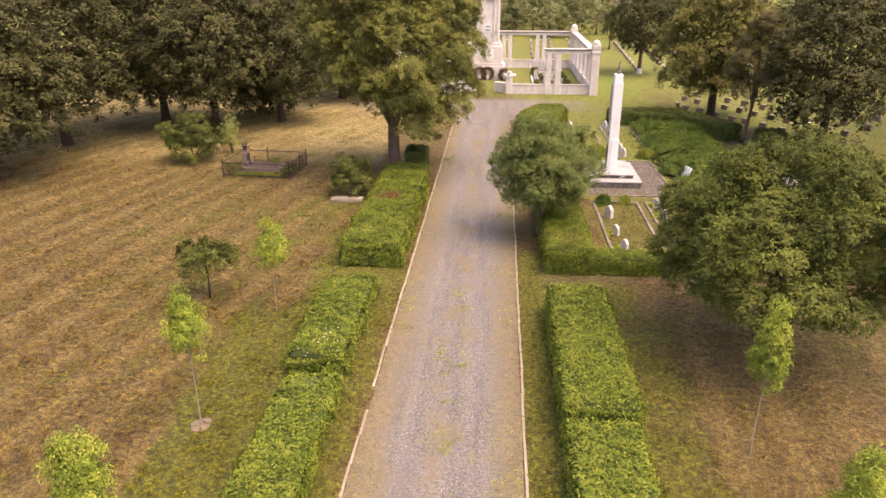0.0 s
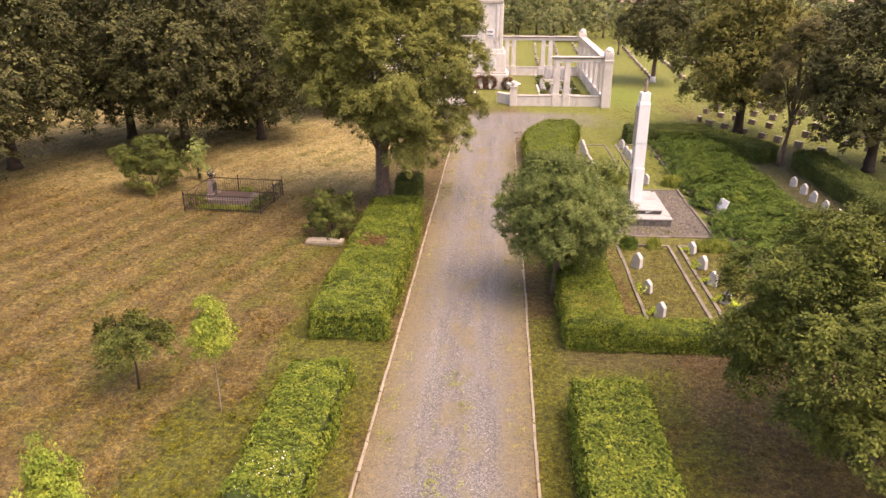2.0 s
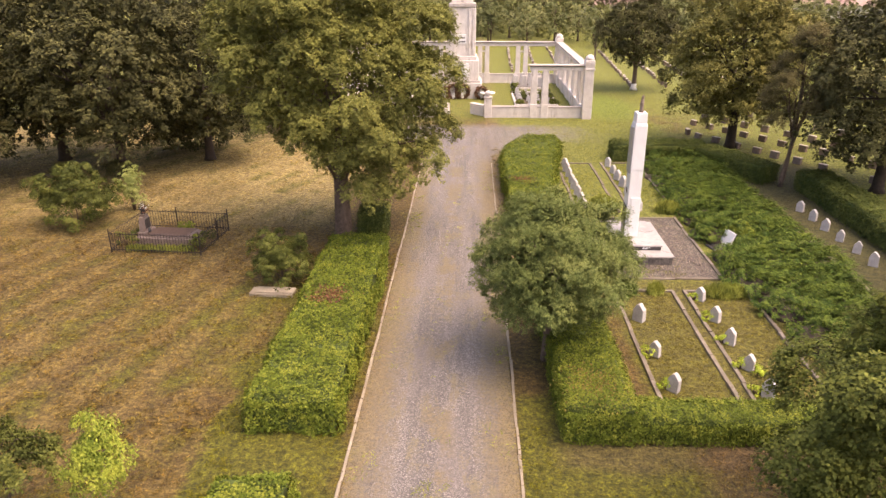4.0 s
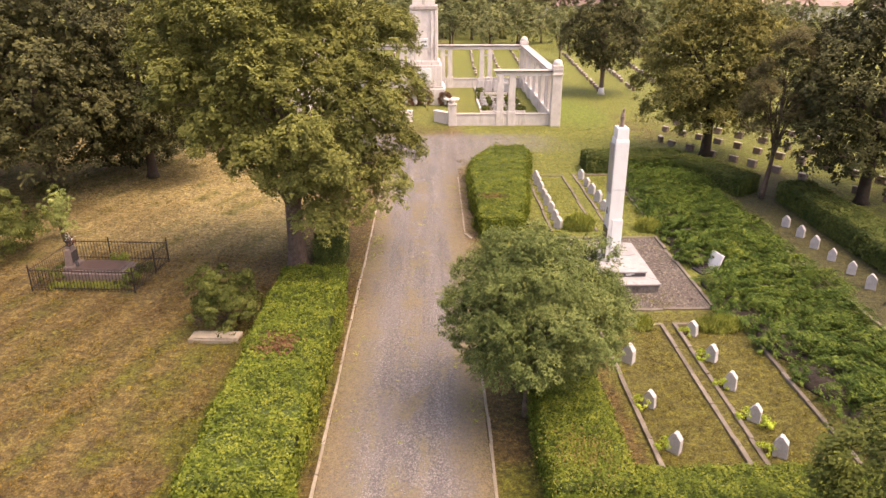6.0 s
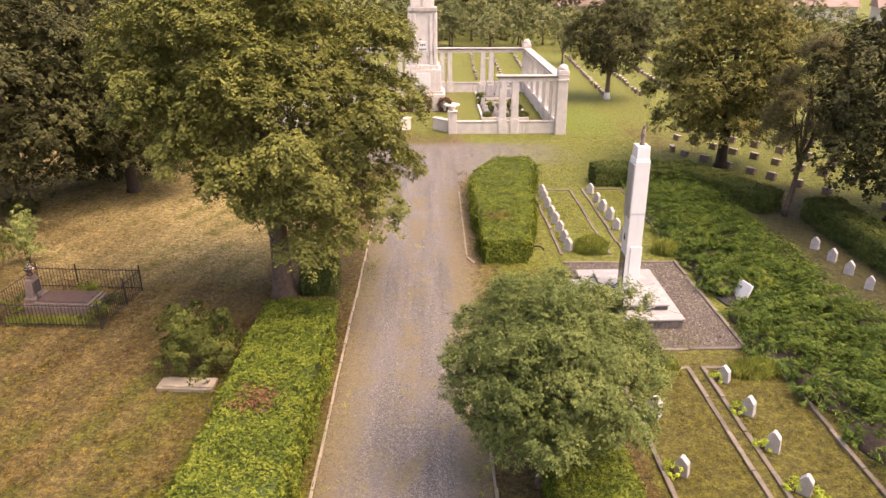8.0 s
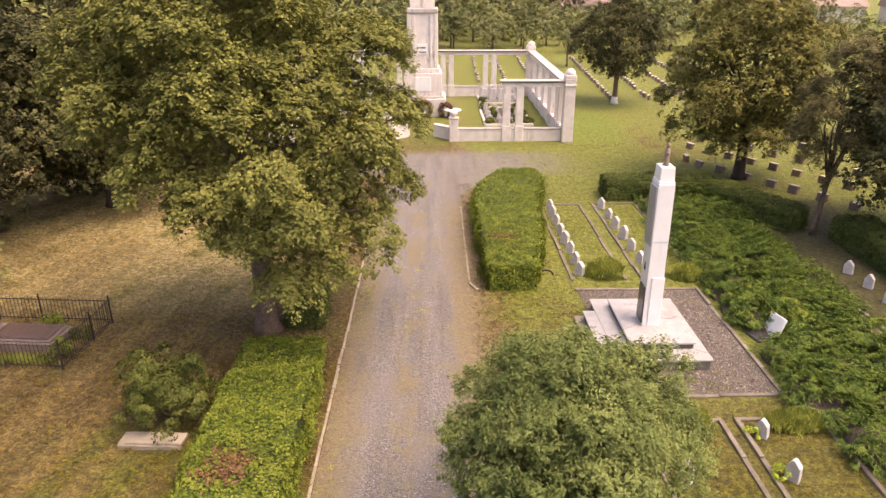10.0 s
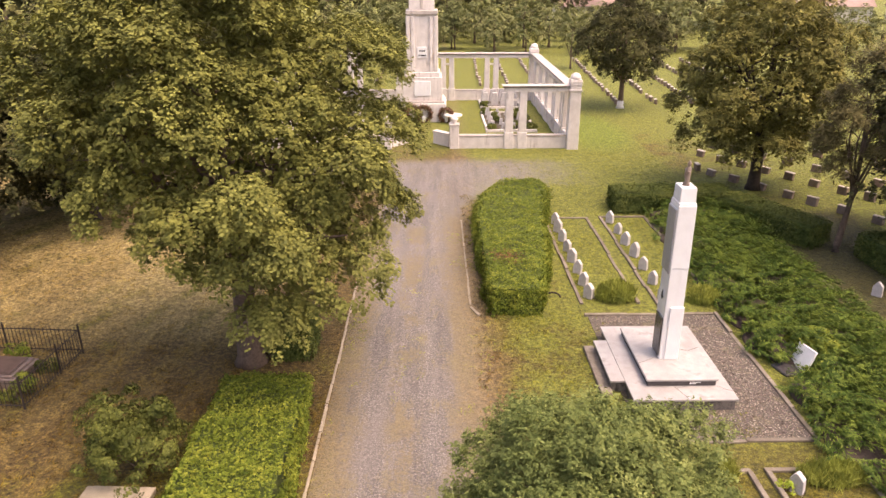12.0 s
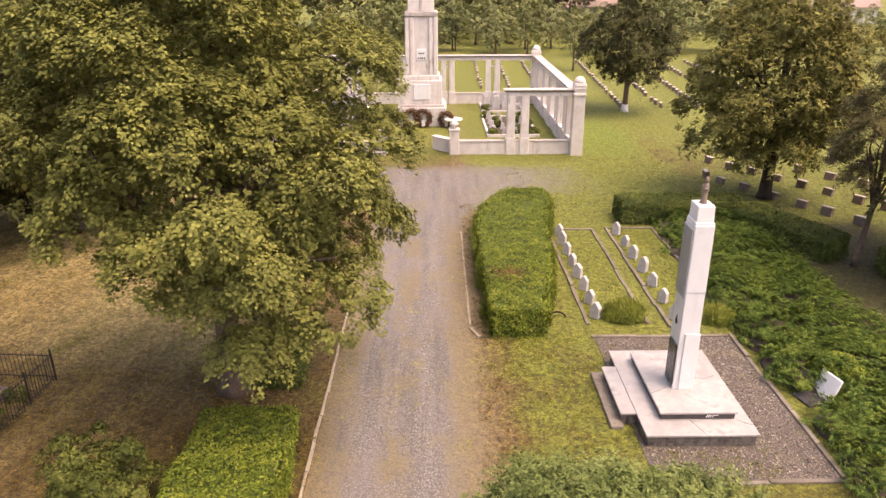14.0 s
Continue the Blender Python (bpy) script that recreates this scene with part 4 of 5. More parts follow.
plot("plot_edging_1", 4.4, 6.3, 23.7, 30.5, "weathered stone edging round mossy grave turf")
plot("plot_edging_2", 6.72, 8.72, 23.7, 30.5, "weathered stone edging round mossy grave turf")
plot("plot_edging_3", 4.3, 6.12, 38.5, 46.6, "weathered stone edging round mossy grave turf")
plot("plot_edging_4", 6.72, 8.62, 38.3, 46.7, "weathered stone edging round mossy grave turf")
t = thing("path_edging", 0, 0, 0, 0, "dark stone edging along a narrow path", "kerb", "", "structure")
bed_kerb(t, 12.85, 12.98, 27.0, 46.3)
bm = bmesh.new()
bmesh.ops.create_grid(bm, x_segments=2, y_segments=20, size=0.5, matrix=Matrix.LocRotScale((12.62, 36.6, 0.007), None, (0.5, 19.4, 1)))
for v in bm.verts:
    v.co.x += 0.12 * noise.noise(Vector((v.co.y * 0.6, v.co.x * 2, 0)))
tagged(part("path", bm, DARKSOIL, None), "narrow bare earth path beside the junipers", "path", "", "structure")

rng = random.Random(8)
bm = bmesh.new()
w, d, h, g = 0.175, 0.13, 0.4, 0.58
ring = [(-w * 0.95, 0), (-w * 0.95, h), (-w * 0.28, g), (w * 0.1, g), (w * 0.95, h * 1.02), (w, 0)]
front = [bm.verts.new((x, -d + 0.05 * z, z)) for x, z in ring]
back = [bm.verts.new((x * 0.9, d - 0.05 * z, z * 0.97)) for x, z in ring]
bm.faces.new(front), bm.faces.new(back[::-1])
for i in range(6):
    j = (i + 1) % 6
    bm.faces.new((front[j], front[i], back[i], back[j]))
bmesh.ops.recalc_face_normals(bm, faces=bm.faces[:])
bmesh.ops.bevel(bm, geom=bm.edges[:], offset=0.006, segments=1, affect="EDGES")
STONE = thing("gravestone", 4.85, 28.5, -0.03, -42, "small grey pointed gravestone set in mossy turf", "gravestone", "grave stones")
part("headstone", bm, GRAVESTONE, STONE)
part("foot", slab(-0.18, 0.18, -0.13, 0.13, -0.05, 0.03, 0.01), PLINTH, STONE, "dark sunken foot")


def stones(x, ys, lean=4):
    for y in ys:
        o = copy_thing(STONE, pose(x + rng.uniform(-0.03, 0.03), y, -0.01, rng.uniform(-lean, lean) * 0.5, rng.uniform(-lean, lean), -42 + rng.uniform(-8, 8)))
        k = rng.uniform(0.82, 0.96)
        o.scale = (k, k, k * rng.uniform(0.95, 1.05))


stones(4.85, (26.4, 24.7))
stones(7.14, (29.95, 28.5, 27.15, 25.8, 24.5))
stones(4.72, (46.0, 45.07, 44.04, 42.99, 41.97, 40.96, 39.95, 39.0))
stones(7.08, (46.1, 44.85, 43.65, 42.45, 41.25, 40.02, 38.85))
stones(14.15, (39.0, 37.82, 36.65, 35.43, 34.22, 33.0, 31.8, 30.6))
clump = shrub("sedum_clump", 4.62, 26.4, 31, "yellow-green sedum clump beside a gravestone", (0.15, 0.18, 0.15), SEDUM, 16, 26, 0.07, 0.045, "plant", "grave plants", 2)
for x, y in ((4.68, 24.75), (6.92, 29.95), (6.9, 28.55), (6.92, 27.2), (6.95, 25.85), (6.9, 24.6), (7.3, 25.5)):
    copy_thing(clump, pose(x, y, 0, 0, 0, rng.uniform(0, 360)))


def tussock(x, y, seed, label, spread, high, mat, n=2600, length=0.4):
    """A fountain of long thin blades."""
    r = np.random.default_rng(seed)
    t = thing("grass_tussock", x, y, 0, 0, label, "plant", "tussocks")
    a, q = r.uniform(0, 2 * np.pi, n), np.sqrt(r.uniform(0, 1, n))
    root = np.stack([np.cos(a) * q * spread[0], np.sin(a) * q * spread[1], high * (0.22 + 0.5 * np.sqrt(1 - q ** 2)) * r.uniform(0.6, 1.15, n)], 1)
    way = np.stack([np.cos(a) * (0.3 + q), np.sin(a) * (0.3 + q), r.uniform(1.2, 3.4, n)], 1) + r.normal(size=(n, 3)) * 0.25
    part_of("foliage", leaves("foliage", r, root, np.stack([np.cos(a), np.sin(a), r.uniform(-0.2, 0.8, n)], 1) + r.normal(size=(n, 3)) * 0.5, length, 0.085, 0.05, way), mat, t)


tussock(5.55, 38.9, 41, "round tussock of long green grass in a grave plot", (0.62, 0.42), 0.66, GREENBLADE, 2200, 0.42)
tussock(8.3, 38.7, 42, "round tussock of yellow-green grass behind the obelisk", (0.5, 0.4), 0.5, GREENBLADE, 1500, 0.4)
tussock(4.85, 30.35, 43, "dark iris tussock by the gravel bed", (0.3, 0.28), 0.4, JUNIPER, 900)
tussock(5.8, 30.4, 44, "small iris tussock by the gravel bed", (0.25, 0.2), 0.35, GREENBLADE, 700)
tussock(8.0, 30.3, 45, "loose yellow-green tussock by the gravel bed", (0.7, 0.35), 0.4, GREENBLADE, 1300, 0.36)


def juniper(x, y, seed, w, l, h, turn):
    """Feathery shoots that overlap like shingles and all lean one way."""
    r = np.random.default_rng(seed)
    t = thing("juniper", x, y, 0, turn, "spreading green juniper with feathery drooping sprays", "shrub", "juniper carpet")
    n = int(130 * w * l)
    a, q = r.uniform(0, 2 * np.pi, n), np.sqrt(r.uniform(0, 1, n))
    px, py = np.cos(a) * q * w, np.sin(a) * q * l
    fold = np.array([noise.noise(Vector((u * 1.3, v * 1.3, seed))) + 0.5 * noise.noise(Vector((u * 3.1, v * 3.1, seed + 5))) for u, v in zip(px, py)])
    z = h * (np.clip(1 - q ** 2.6, 0, 1) ** 0.7) * (0.9 + 0.6 * fold)
    root = np.stack([px, py, np.maximum(z - 0.06, 0.03)], 1)
    out = unit(np.stack([np.cos(a) * q * 0.9 + 0.75, np.sin(a) * q * 0.9 - 0.35, r.uniform(0.05, 0.55, n)], 1))
    pts, face, way = twigs(r, root, out, 0.55, 24, 0.085, 0.15, 0.2, 0.18, 0.3, 0.4)
    pts[:, 2] = np.maximum(pts[:, 2], 0.02)
    young = (np.arange(len(pts)) % 24 < 4) & np.repeat(r.uniform(0, 1, n) < 0.5, 24)
    part_of("foliage", leaves("foliage", r, pts[~young], face[~young], 0.16, 0.17, 0.05, way[~young]), JUNIPER, t)
    end = pts[young] + unit(way[young]) * 0.05 + np.array([0, 0, 0.03])
    part_of("young_growth", leaves("young_growth", r, end, face[young], 0.11, 0.22, 0.05, way[young]), JUNIPERTIP, t, "pale yellow-green shoot tips")["kind"] = "stuff"
    # solid dark ellipsoid as a core, visible between the sprays
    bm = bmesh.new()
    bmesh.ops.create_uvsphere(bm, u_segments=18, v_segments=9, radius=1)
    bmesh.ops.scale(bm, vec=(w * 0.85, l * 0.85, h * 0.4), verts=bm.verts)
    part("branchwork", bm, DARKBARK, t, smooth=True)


rng = random.Random(12)
y, k = 23.9, 0
while y < 47.4:
    for x, w in ((10.0 if y < 30.4 else 9.5, 1.05), (10.85, 1.15), (11.7, 1.0)):
        if math.hypot(x - 9.3, y - 34.7) < 1.1:
            continue
        juniper(x + rng.uniform(-0.2, 0.2) + max(0, y - 40) * 0.06, y + rng.uniform(-0.4, 0.4), 60 + k, w * rng.uniform(0.9, 1.1), 1.25 * rng.uniform(0.9, 1.15), rng.uniform(0.45, 0.75), 0)
        k += 1
    y += 1.75

for i in range(11):
    if abs(31.9 + i * 1.35 - 34.6) > 0.55:
        juniper(9.0 + rng.uniform(-0.08, 0.12), 31.9 + i * 1.35, 160 + i, 0.55, 0.8, 0.32, 0)
for i, (x, y) in enumerate(((9.75, 33.4), (9.5, 36.1), (10.6, 35.0))):
    juniper(x, y, 140 + i, 0.85, 0.85, 0.42, 0)
# ground sheet below the junipers, coloured dark for the shade beneath them
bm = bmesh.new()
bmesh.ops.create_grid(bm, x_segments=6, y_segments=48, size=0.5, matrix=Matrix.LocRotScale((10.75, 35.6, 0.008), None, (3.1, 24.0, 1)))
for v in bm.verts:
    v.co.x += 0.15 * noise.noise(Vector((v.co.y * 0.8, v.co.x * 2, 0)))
tagged(part("shrub_bed", bm, DARKSOIL, None), "dark ground under spreading junipers, their shade in its colour", "flower bed", "", "structure")

seat = thing("memorial_tablet", 9.35, 34.6, 0, 14, "white marble tablet set up on a dark stone slab among junipers", "gravestone")
# flat dark slab fills the dark hollow before the panel
part("base_slab", slab(-0.55, 0.0, -0.3, 0.3, -0.03, 0.07, 0.02), GRANITE, seat, "dark slab in front of the tablet")
bm = slab(0.0, 0.08, -0.31, 0.31, -0.03, 0.68, 0.012)
bmesh.ops.transform(bm, matrix=Matrix.Rotation(radians(20), 4, "Y"), verts=bm.verts)
part("tablet", bm, MARBLE, seat, "white marble panel")

shrub("broom_shrub", 10.15, 35.3, 46, "loose yellow-green shrub behind a small marble tablet", (0.6, 0.5, 0.4), HEDGELEAF, 50, 60, 0.16, 0.09)

# ---- fenced grave on the field ----
FX0, FX1, FY0, FY1 = -1.75, 1.75, -1.33, 1.33
fence = thing("iron_fence", -11.95, 34.5, 0, -4, "low black iron fence round a single grave", "fence")
bm = bmesh.new()
tube(bm, [(0, 0, 0.02), (0, 0, 0.76), (0, 0, 0.8)], [0.009, 0.009, 0.002], 5)
BAR = bpy.data.meshes.new("bar")
bm.to_mesh(BAR)
bm.free()
BAR.materials.append(IRON)
for (x0, y0), (x1, y1) in (((FX0, FY0), (FX1, FY0)), ((FX1, FY0), (FX1, FY1)), ((FX1, FY1), (FX0, FY1)), ((FX0, FY1), (FX0, FY0))):
    for z in (0.1, 0.72):
        bm = bmesh.new()
        tube(bm, [(x0, y0, z), (x1, y1, z)], [0.017, 0.017], 4)
        part("rail", bm, IRON, fence)
    n = int(math.hypot(x1 - x0, y1 - y0) / 0.11)
    for i in range(1, n):
        o = part_of("bar", BAR, IRON, fence)
        o.location = (x0 + (x1 - x0) * i / n, y0 + (y1 - y0) * i / n, 0)
for x, y in ((FX0, FY0), (FX1, FY0), (FX1, FY1), (FX0, FY1), (FX1, 0.25), (-0.4, FY1)):
    bm = slab(x - 0.02, x + 0.02, y - 0.02, y + 0.02, -0.05, 0.86, 0.004)
    bmesh.ops.create_uvsphere(bm, u_segments=8, v_segments=6, radius=0.026, matrix=Matrix.Translation((x, y, 0.89)))
    part("post", bm, IRON, fence)

grave = thing("tomb", -12.2, 34.55, 0, -4, "rose-grey terrazzo tomb slab with a small headstone", "grave")
part("curb", slab(-0.98, 1.25, -0.55, 0.55, -0.05, 0.27, 0.02), ROSESTONE, grave)
part("kerb_course", slab(-0.6, 1.17, -0.48, 0.48, 0.271, 0.33, 0.015), ROSESTONE, grave)
part("cover_slab", slab(-0.52, 1.08, -0.41, 0.41, 0.331, 0.39, 0.02), BROWNGRANITE, grave, "polished brown cover slab")
part("headstone_base", slab(-0.95, -0.56, -0.36, 0.36, 0.271, 0.42, 0.02), ROSESTONE, grave)
part("headstone", tapered(-0.92, -0.68, -0.3, 0.3, 0.42, 0.98, 0.02, 0.08, 0.03), ROSESTONE, grave)
part("pedestal", slab(-0.9, -0.7, -0.13, 0.13, 0.98, 1.06, 0.015), ROSESTONE, grave)
bm = slab(-0.69, -0.665, -0.18, 0.18, 0.5, 0.88, 0.006)
part("nameplate", bm, GRANITE, grave, "dark polished plate")
lantern = thing("grave_lantern", -12.72, 34.35, 0.42, 0, "small dark grave lantern on the tomb", "lantern")
part("body", lathe([(0.05, 0), (0.06, 0.02), (0.05, 0.04), (0.055, 0.14), (0.03, 0.17), (0.015, 0.2)], 10), GRANITE, lantern, smooth=True)
urn = thing("flower_vase", -13.0, 34.6, 1.06, 0, "dark vase with white and red flowers on a headstone", "vase")
part("vase", lathe([(0.06, 0), (0.1, 0.03), (0.06, 0.08), (0.13, 0.2), (0.14, 0.26)], 12), GRANITE, urn, smooth=True)
r = np.random.default_rng(77)
for name, mat, n, at, label in (("white_bloom", RIBBON, 26, (0.05, -0.05, 0.3), "white paper flowers"), ("red_bloom", REDLEAF, 60, (0.08, -0.02, 0.22), "faded red flowers"), ("greenery", DARKLEAF, 90, (0, 0, 0.3), "dark leaves")):
    pt = r.normal(size=(n, 3)) * 0.075 + np.array(at)
    part_of(name, leaves(name, r, pt, r.normal(size=(n, 3)) + np.array([0, 0, 1]), 0.07, 0.8), mat, urn, label)["kind"] = "stuff"
for i in range(9):
    tussock(-13.1 + i * 0.27, 33.42 + 0.02 * (i % 3), 300 + i, "low yellow-green grass inside the iron fence", (0.2, 0.2), 0.26, GREENBLADE, 160, 0.22)
for i, (dx, dy, s, m) in enumerate(((-1.4, -0.75, 0.34, ELDERLEAF), (1.25, -1.0, 0.22, ELDERLEAF), (1.3, -0.6, 0.22, HEDGELEAF), (0.3, 0.9, 0.26, HEDGELEAF), (-1.35, 0.2, 0.25, DARKHEDGE), (1.35, 0.3, 0.18, ELDERLEAF))):
    shrub("grave_plant", -11.95 + dx, 34.5 + dy, 80 + i, "low leafy plant inside the iron fence", (s * 1.5, s, s), m, 24, 30, 0.1, 0.06, "plant", "grave plants", 2)

# ---- shrubs and saplings on the field ----
shrub("field_shrub", -16.6, 36.2, 51, "rounded green shrub on the mown field", (1.4, 1.25, 1.3), ELDERLEAF, 200, 100, 0.28, 0.085)
shrub("pale_shrub", -15.1, 38.1, 52, "thin pale grey-green young shrub", (0.45, 0.45, 1.1), PALESHOOT, 150, 60, 0.13, 0.05, lump=0.8)
shrub("slab_shrub", -6.55, 30.7, 53, "loose dark green shrub behind a stone kerb", (0.9, 0.7, 0.95), ELDERLEAF, 150, 110, 0.22, 0.065, lump=0.8)
shrub("lilac_shrub", -16.5, 49.0, 54, "dark rounded shrub under the trees", (2.0, 1.6, 1.3), DARKLEAF, 160, 60, 0.4, 0.16)
shrub("lilac_shrub", -18.3, 43.4, 55, "dark shoots round a tree trunk", (0.7, 0.6, 0.4), DARKLEAF, 50, 50, 0.2, 0.1)
kb = thing("stone_kerb", -6.75, 29.9, 0, -3, "pale weathered stone kerb lying by a hedge", "kerb")
part("kerb_block", slab(-0.72, 0.72, -0.25, 0.25, -0.06, 0.12, 0.025), LANEKERB, kb)
part("cap_slab", slab(-0.55, 0.75, -0.22, 0.2, 0.121, 0.17, 0.02), LANEKERB, kb, "pale slab")


def sapling(x, y, seed, h, low, r, label, mat=YOUNGLEAF, n=120, mound=False, lean=0.0):
    q = np.random.default_rng(seed)
    t = thing("sapling", x, y, 0, 0, label, "young tree", "saplings")
    pts, face, centres = crown_points(q, seed, (r, r, (h - low) / 2), n, 60, r * 0.36, 0.6, -0.95, 0.2, 1.2, 0.55)
    at = np.array([lean, 0, (h + low) / 2])
    way = unit(pts) * 0.6 + np.array([0, 0, 0.8]) + q.normal(size=pts.shape) * 0.6
    part_of("crown", leaves("crown", q, pts + at, face + q.normal(size=pts.shape) * 0.4, 0.058, 0.45, 0.15, way), mat, t)
    bm = bmesh.new()
    tube(bm, [(0, 0, -0.05), (lean * 0.3, 0.02, low * 0.5), (lean * 0.8, 0, low), (lean, 0, h * 0.92)], [0.02, 0.016, 0.013, 0.004], 6)
    for c in centres[:11]:
        z0 = low + (h - low) * 0.25 * q.uniform(0, 2)
        tube(bm, [(lean, 0, z0), tuple(c * 0.7 + at)], [0.007, 0.003], 4)
    part("stem", bm, PALEBARK, t, "thin pale stem")
    if mound:
        bm = bmesh.new()
        bmesh.ops.create_uvsphere(bm, u_segments=18, v_segments=6, radius=0.26, matrix=Matrix.Diagonal((1, 1, 0.09, 1)))
        for v in bm.verts:
            v.co *= 1 + 0.45 * noise.noise(v.co * 5)
        part("soil_mound", bm, SOIL, t, "bare earth round the stem", smooth=True)


sapling(-6.7, 13.1, 61, 3.5, 1.75, 0.42, "young tree with a thin stem and yellow-green leaves", mound=True)
sapling(-6.67, 18.95, 62, 2.95, 1.4, 0.45, "young tree with yellow-green leaves on a thin stem")
sapling(-7.0, 9.1, 63, 2.7, 1.0, 0.5, "bushy young tree with yellow-green leaves")
sapling(5.75, 13.0, 64, 3.75, 1.55, 0.36, "slim young tree with fresh green leaves")
sapling(6.1, 9.4, 65, 2.9, 1.2, 0.45, "young tree with yellow-green leaves")


def drooping_tree(x, y, seed, label):
    """A thin leaning stem whose arching boughs hang like an umbrella."""
    q = np.random.default_rng(seed)
    t = thing("drooping_tree", x, y, 0, 0, label, "young tree", "saplings")
    bm = bmesh.new()
    tube(bm, [(0, 0, -0.05), (0.03, 0, 0.6), (-0.02, 0.02, 1.25), (0.02, 0, 1.6)], [0.04, 0.03, 0.025, 0.012], 7)
    part("stem", bm, DARKBARK, t, smooth=True)
    base, out = [], []
    for i in range(13):
        a, r = i * 2.4 + q.uniform(-0.3, 0.3), q.uniform(0.45, 1.0)
        way = Vector((math.cos(a), math.sin(a), 0))
        top, fall = 1.65 + q.uniform(-0.15, 0.25), q.uniform(0.2, 1.0) * (1.15 - r * 0.6)
        line = [Vector((0, 0, 1.3)), way * r * 0.4 + Vector((0, 0, top)), way * r * 0.8 + Vector((0, 0, top - 0.05)), way * r + Vector((0, 0, top - fall))]
        bm = bmesh.new()
        tube(bm, line, [0.014, 0.011, 0.008, 0.004], 5)
        part("bough", bm, DARKBARK, t)
        for k in np.linspace(0.2, 1, 26):
            f = k * 3
            m = min(int(f), 2)
            base.append(line[m].lerp(line[m + 1], f - m)), out.append(way + Vector((0, 0, -0.5 * k)))
    pts, face, way = twigs(q, np.array(base), unit(np.array(out)), 0.3, 26, 0.3, 0.1, 0.6, 0.6, 0.5)
    part_of("crown", leaves("crown", q, pts, face, 0.08, 0.5, 0.15, way), ELDERLEAF, t)


drooping_tree(-9.1, 19.7, 66, "small dark green drooping tree on the field")

# ---- war memorial ----
MX = -1.1                      # axis of symmetry
memorial = thing("war_memorial", 0, 0, 0, 0, "pale concrete memorial court with a tall tower and pillared walls", "monument")


def pillar(name, x, y, w=0.46, z1=3.3, d=0.42):
    bm = tapered(x - w / 2, x + w / 2, y - d / 2, y + d / 2, 0.0, z1, 0.02, 0.02, 0.015)
    slab(x - w / 2 - 0.04, x + w / 2 + 0.04, y - d / 2 - 0.04, y + d / 2 + 0.04, -0.05, 0.95, 0.02, bm)
    return part(name, bm, CONCRETE, memorial)


def corner_post(x, y):
    bm = tapered(x - 0.34, x + 0.34, y - 0.34, y + 0.34, -0.05, 3.6, 0.03, 0.03, 0.02)
    slab(x - 0.37, x + 0.37, y - 0.37, y + 0.37, 3.35, 3.47, 0.02, bm)
    slab(x - 0.33, x + 0.33, y - 0.33, y + 0.33, 3.6, 4.02, 0.03, bm)
    for z in (3.72, 3.86):
        slab(x - 0.35, x + 0.35, y - 0.35, y + 0.35, z, z + 0.06, 0.015, bm)
    post = part("corner_post", bm, CONCRETE, memorial)
    part("cap", lathe([(0.31, 4.02), (0.3, 4.14), (0.24, 4.26), (0.12, 4.35), (0.02, 4.37)], 16, Matrix.Translation((x, y, 0))), CONCRETE, post, "rounded cap", smooth=True)


def beam(x0, x1, y0, y1):
    part("beam", slab(x0, x1, y0, y1, 3.28, 3.55, 0.015), CONCRETE, memorial)
    # thin dark band between the beam and its coping
    part("drip_edge", slab(x0 - 0.1, x1 + 0.1, y0 - 0.1, y1 + 0.1, 3.551, 3.6, 0.01), PLINTH, memorial, "thin dark band under the coping")
    part("coping", slab(x0 - 0.14, x1 + 0.14, y0 - 0.14, y1 + 0.14, 3.601, 3.67, 0.02), COPING, memorial, "stained overhanging coping")


for s in (1, -1):
    X = lambda v: MX + s * (v - MX)
    lo = lambda a, c: (min(X(a), X(c)), max(X(a), X(c)))
    corner_post(X(7.78), 58.95)
    corner_post(X(7.55), 75.0)
    part("low_wall", slab(*lo(0.95, 7.44), 58.98, 59.3, -0.05, 0.72, 0.02), CONCRETE, memorial)
    part("wall_coping", slab(*lo(1.16, 7.44), 58.94, 59.34, 0.721, 0.8, 0.02), COPING, memorial, "stained coping")
    part("side_wall", slab(*lo(7.42, 7.72), 59.3, 74.66, -0.05, 0.85, 0.02), CONCRETE, memorial)
    pillar("pillar", X(4.07), 59.15), pillar("pillar", X(4.85), 59.15)
    part("pillar_link", slab(*lo(4.3, 4.62), 59.05, 59.25, 2.75, 2.88, 0.01), CONCRETE, memorial)
    beam(*lo(3.75, 7.44), 58.97, 59.33)
    beam(*lo(7.4, 7.74), 59.5, 74.5)
    for i in range(5):
        for dy in (-0.42, 0.42):
            pillar("pillar", X(7.57), 60.9 + i * 3.05 + dy, 0.36, 3.28, 0.46)
    post = part("gate_post", slab(X(0.88) - 0.27, X(0.88) + 0.27, 58.9, 59.45, -0.05, 1.35, 0.03), CONCRETE, memorial)
    part("post_cap", slab(X(0.88) - 0.31, X(0.88) + 0.31, 58.86, 59.49, 1.351, 1.45, 0.025), COPING, post)
    part("bowl", lathe([(0.12, 1.45), (0.1, 1.52), (0.22, 1.66), (0.24, 1.74), (0.1, 1.84), (0.02, 1.87)], 14, Matrix.Translation((X(0.88), 59.17, 0))), CONCRETE, post, "stone bowl", smooth=True)
    wing = slab(-0.66, 0.66, -0.16, 0.16, -0.05, 0.72, 0.02)
    slab(-0.68, 0.68, -0.2, 0.2, 0.72, 0.79, 0.02, wing)
    bmesh.ops.transform(wing, matrix=pose(X(0.2), 60.0, 0, 0, 0, -s * 46), verts=wing.verts)
    part("wing_wall", wing, CONCRETE, memorial)
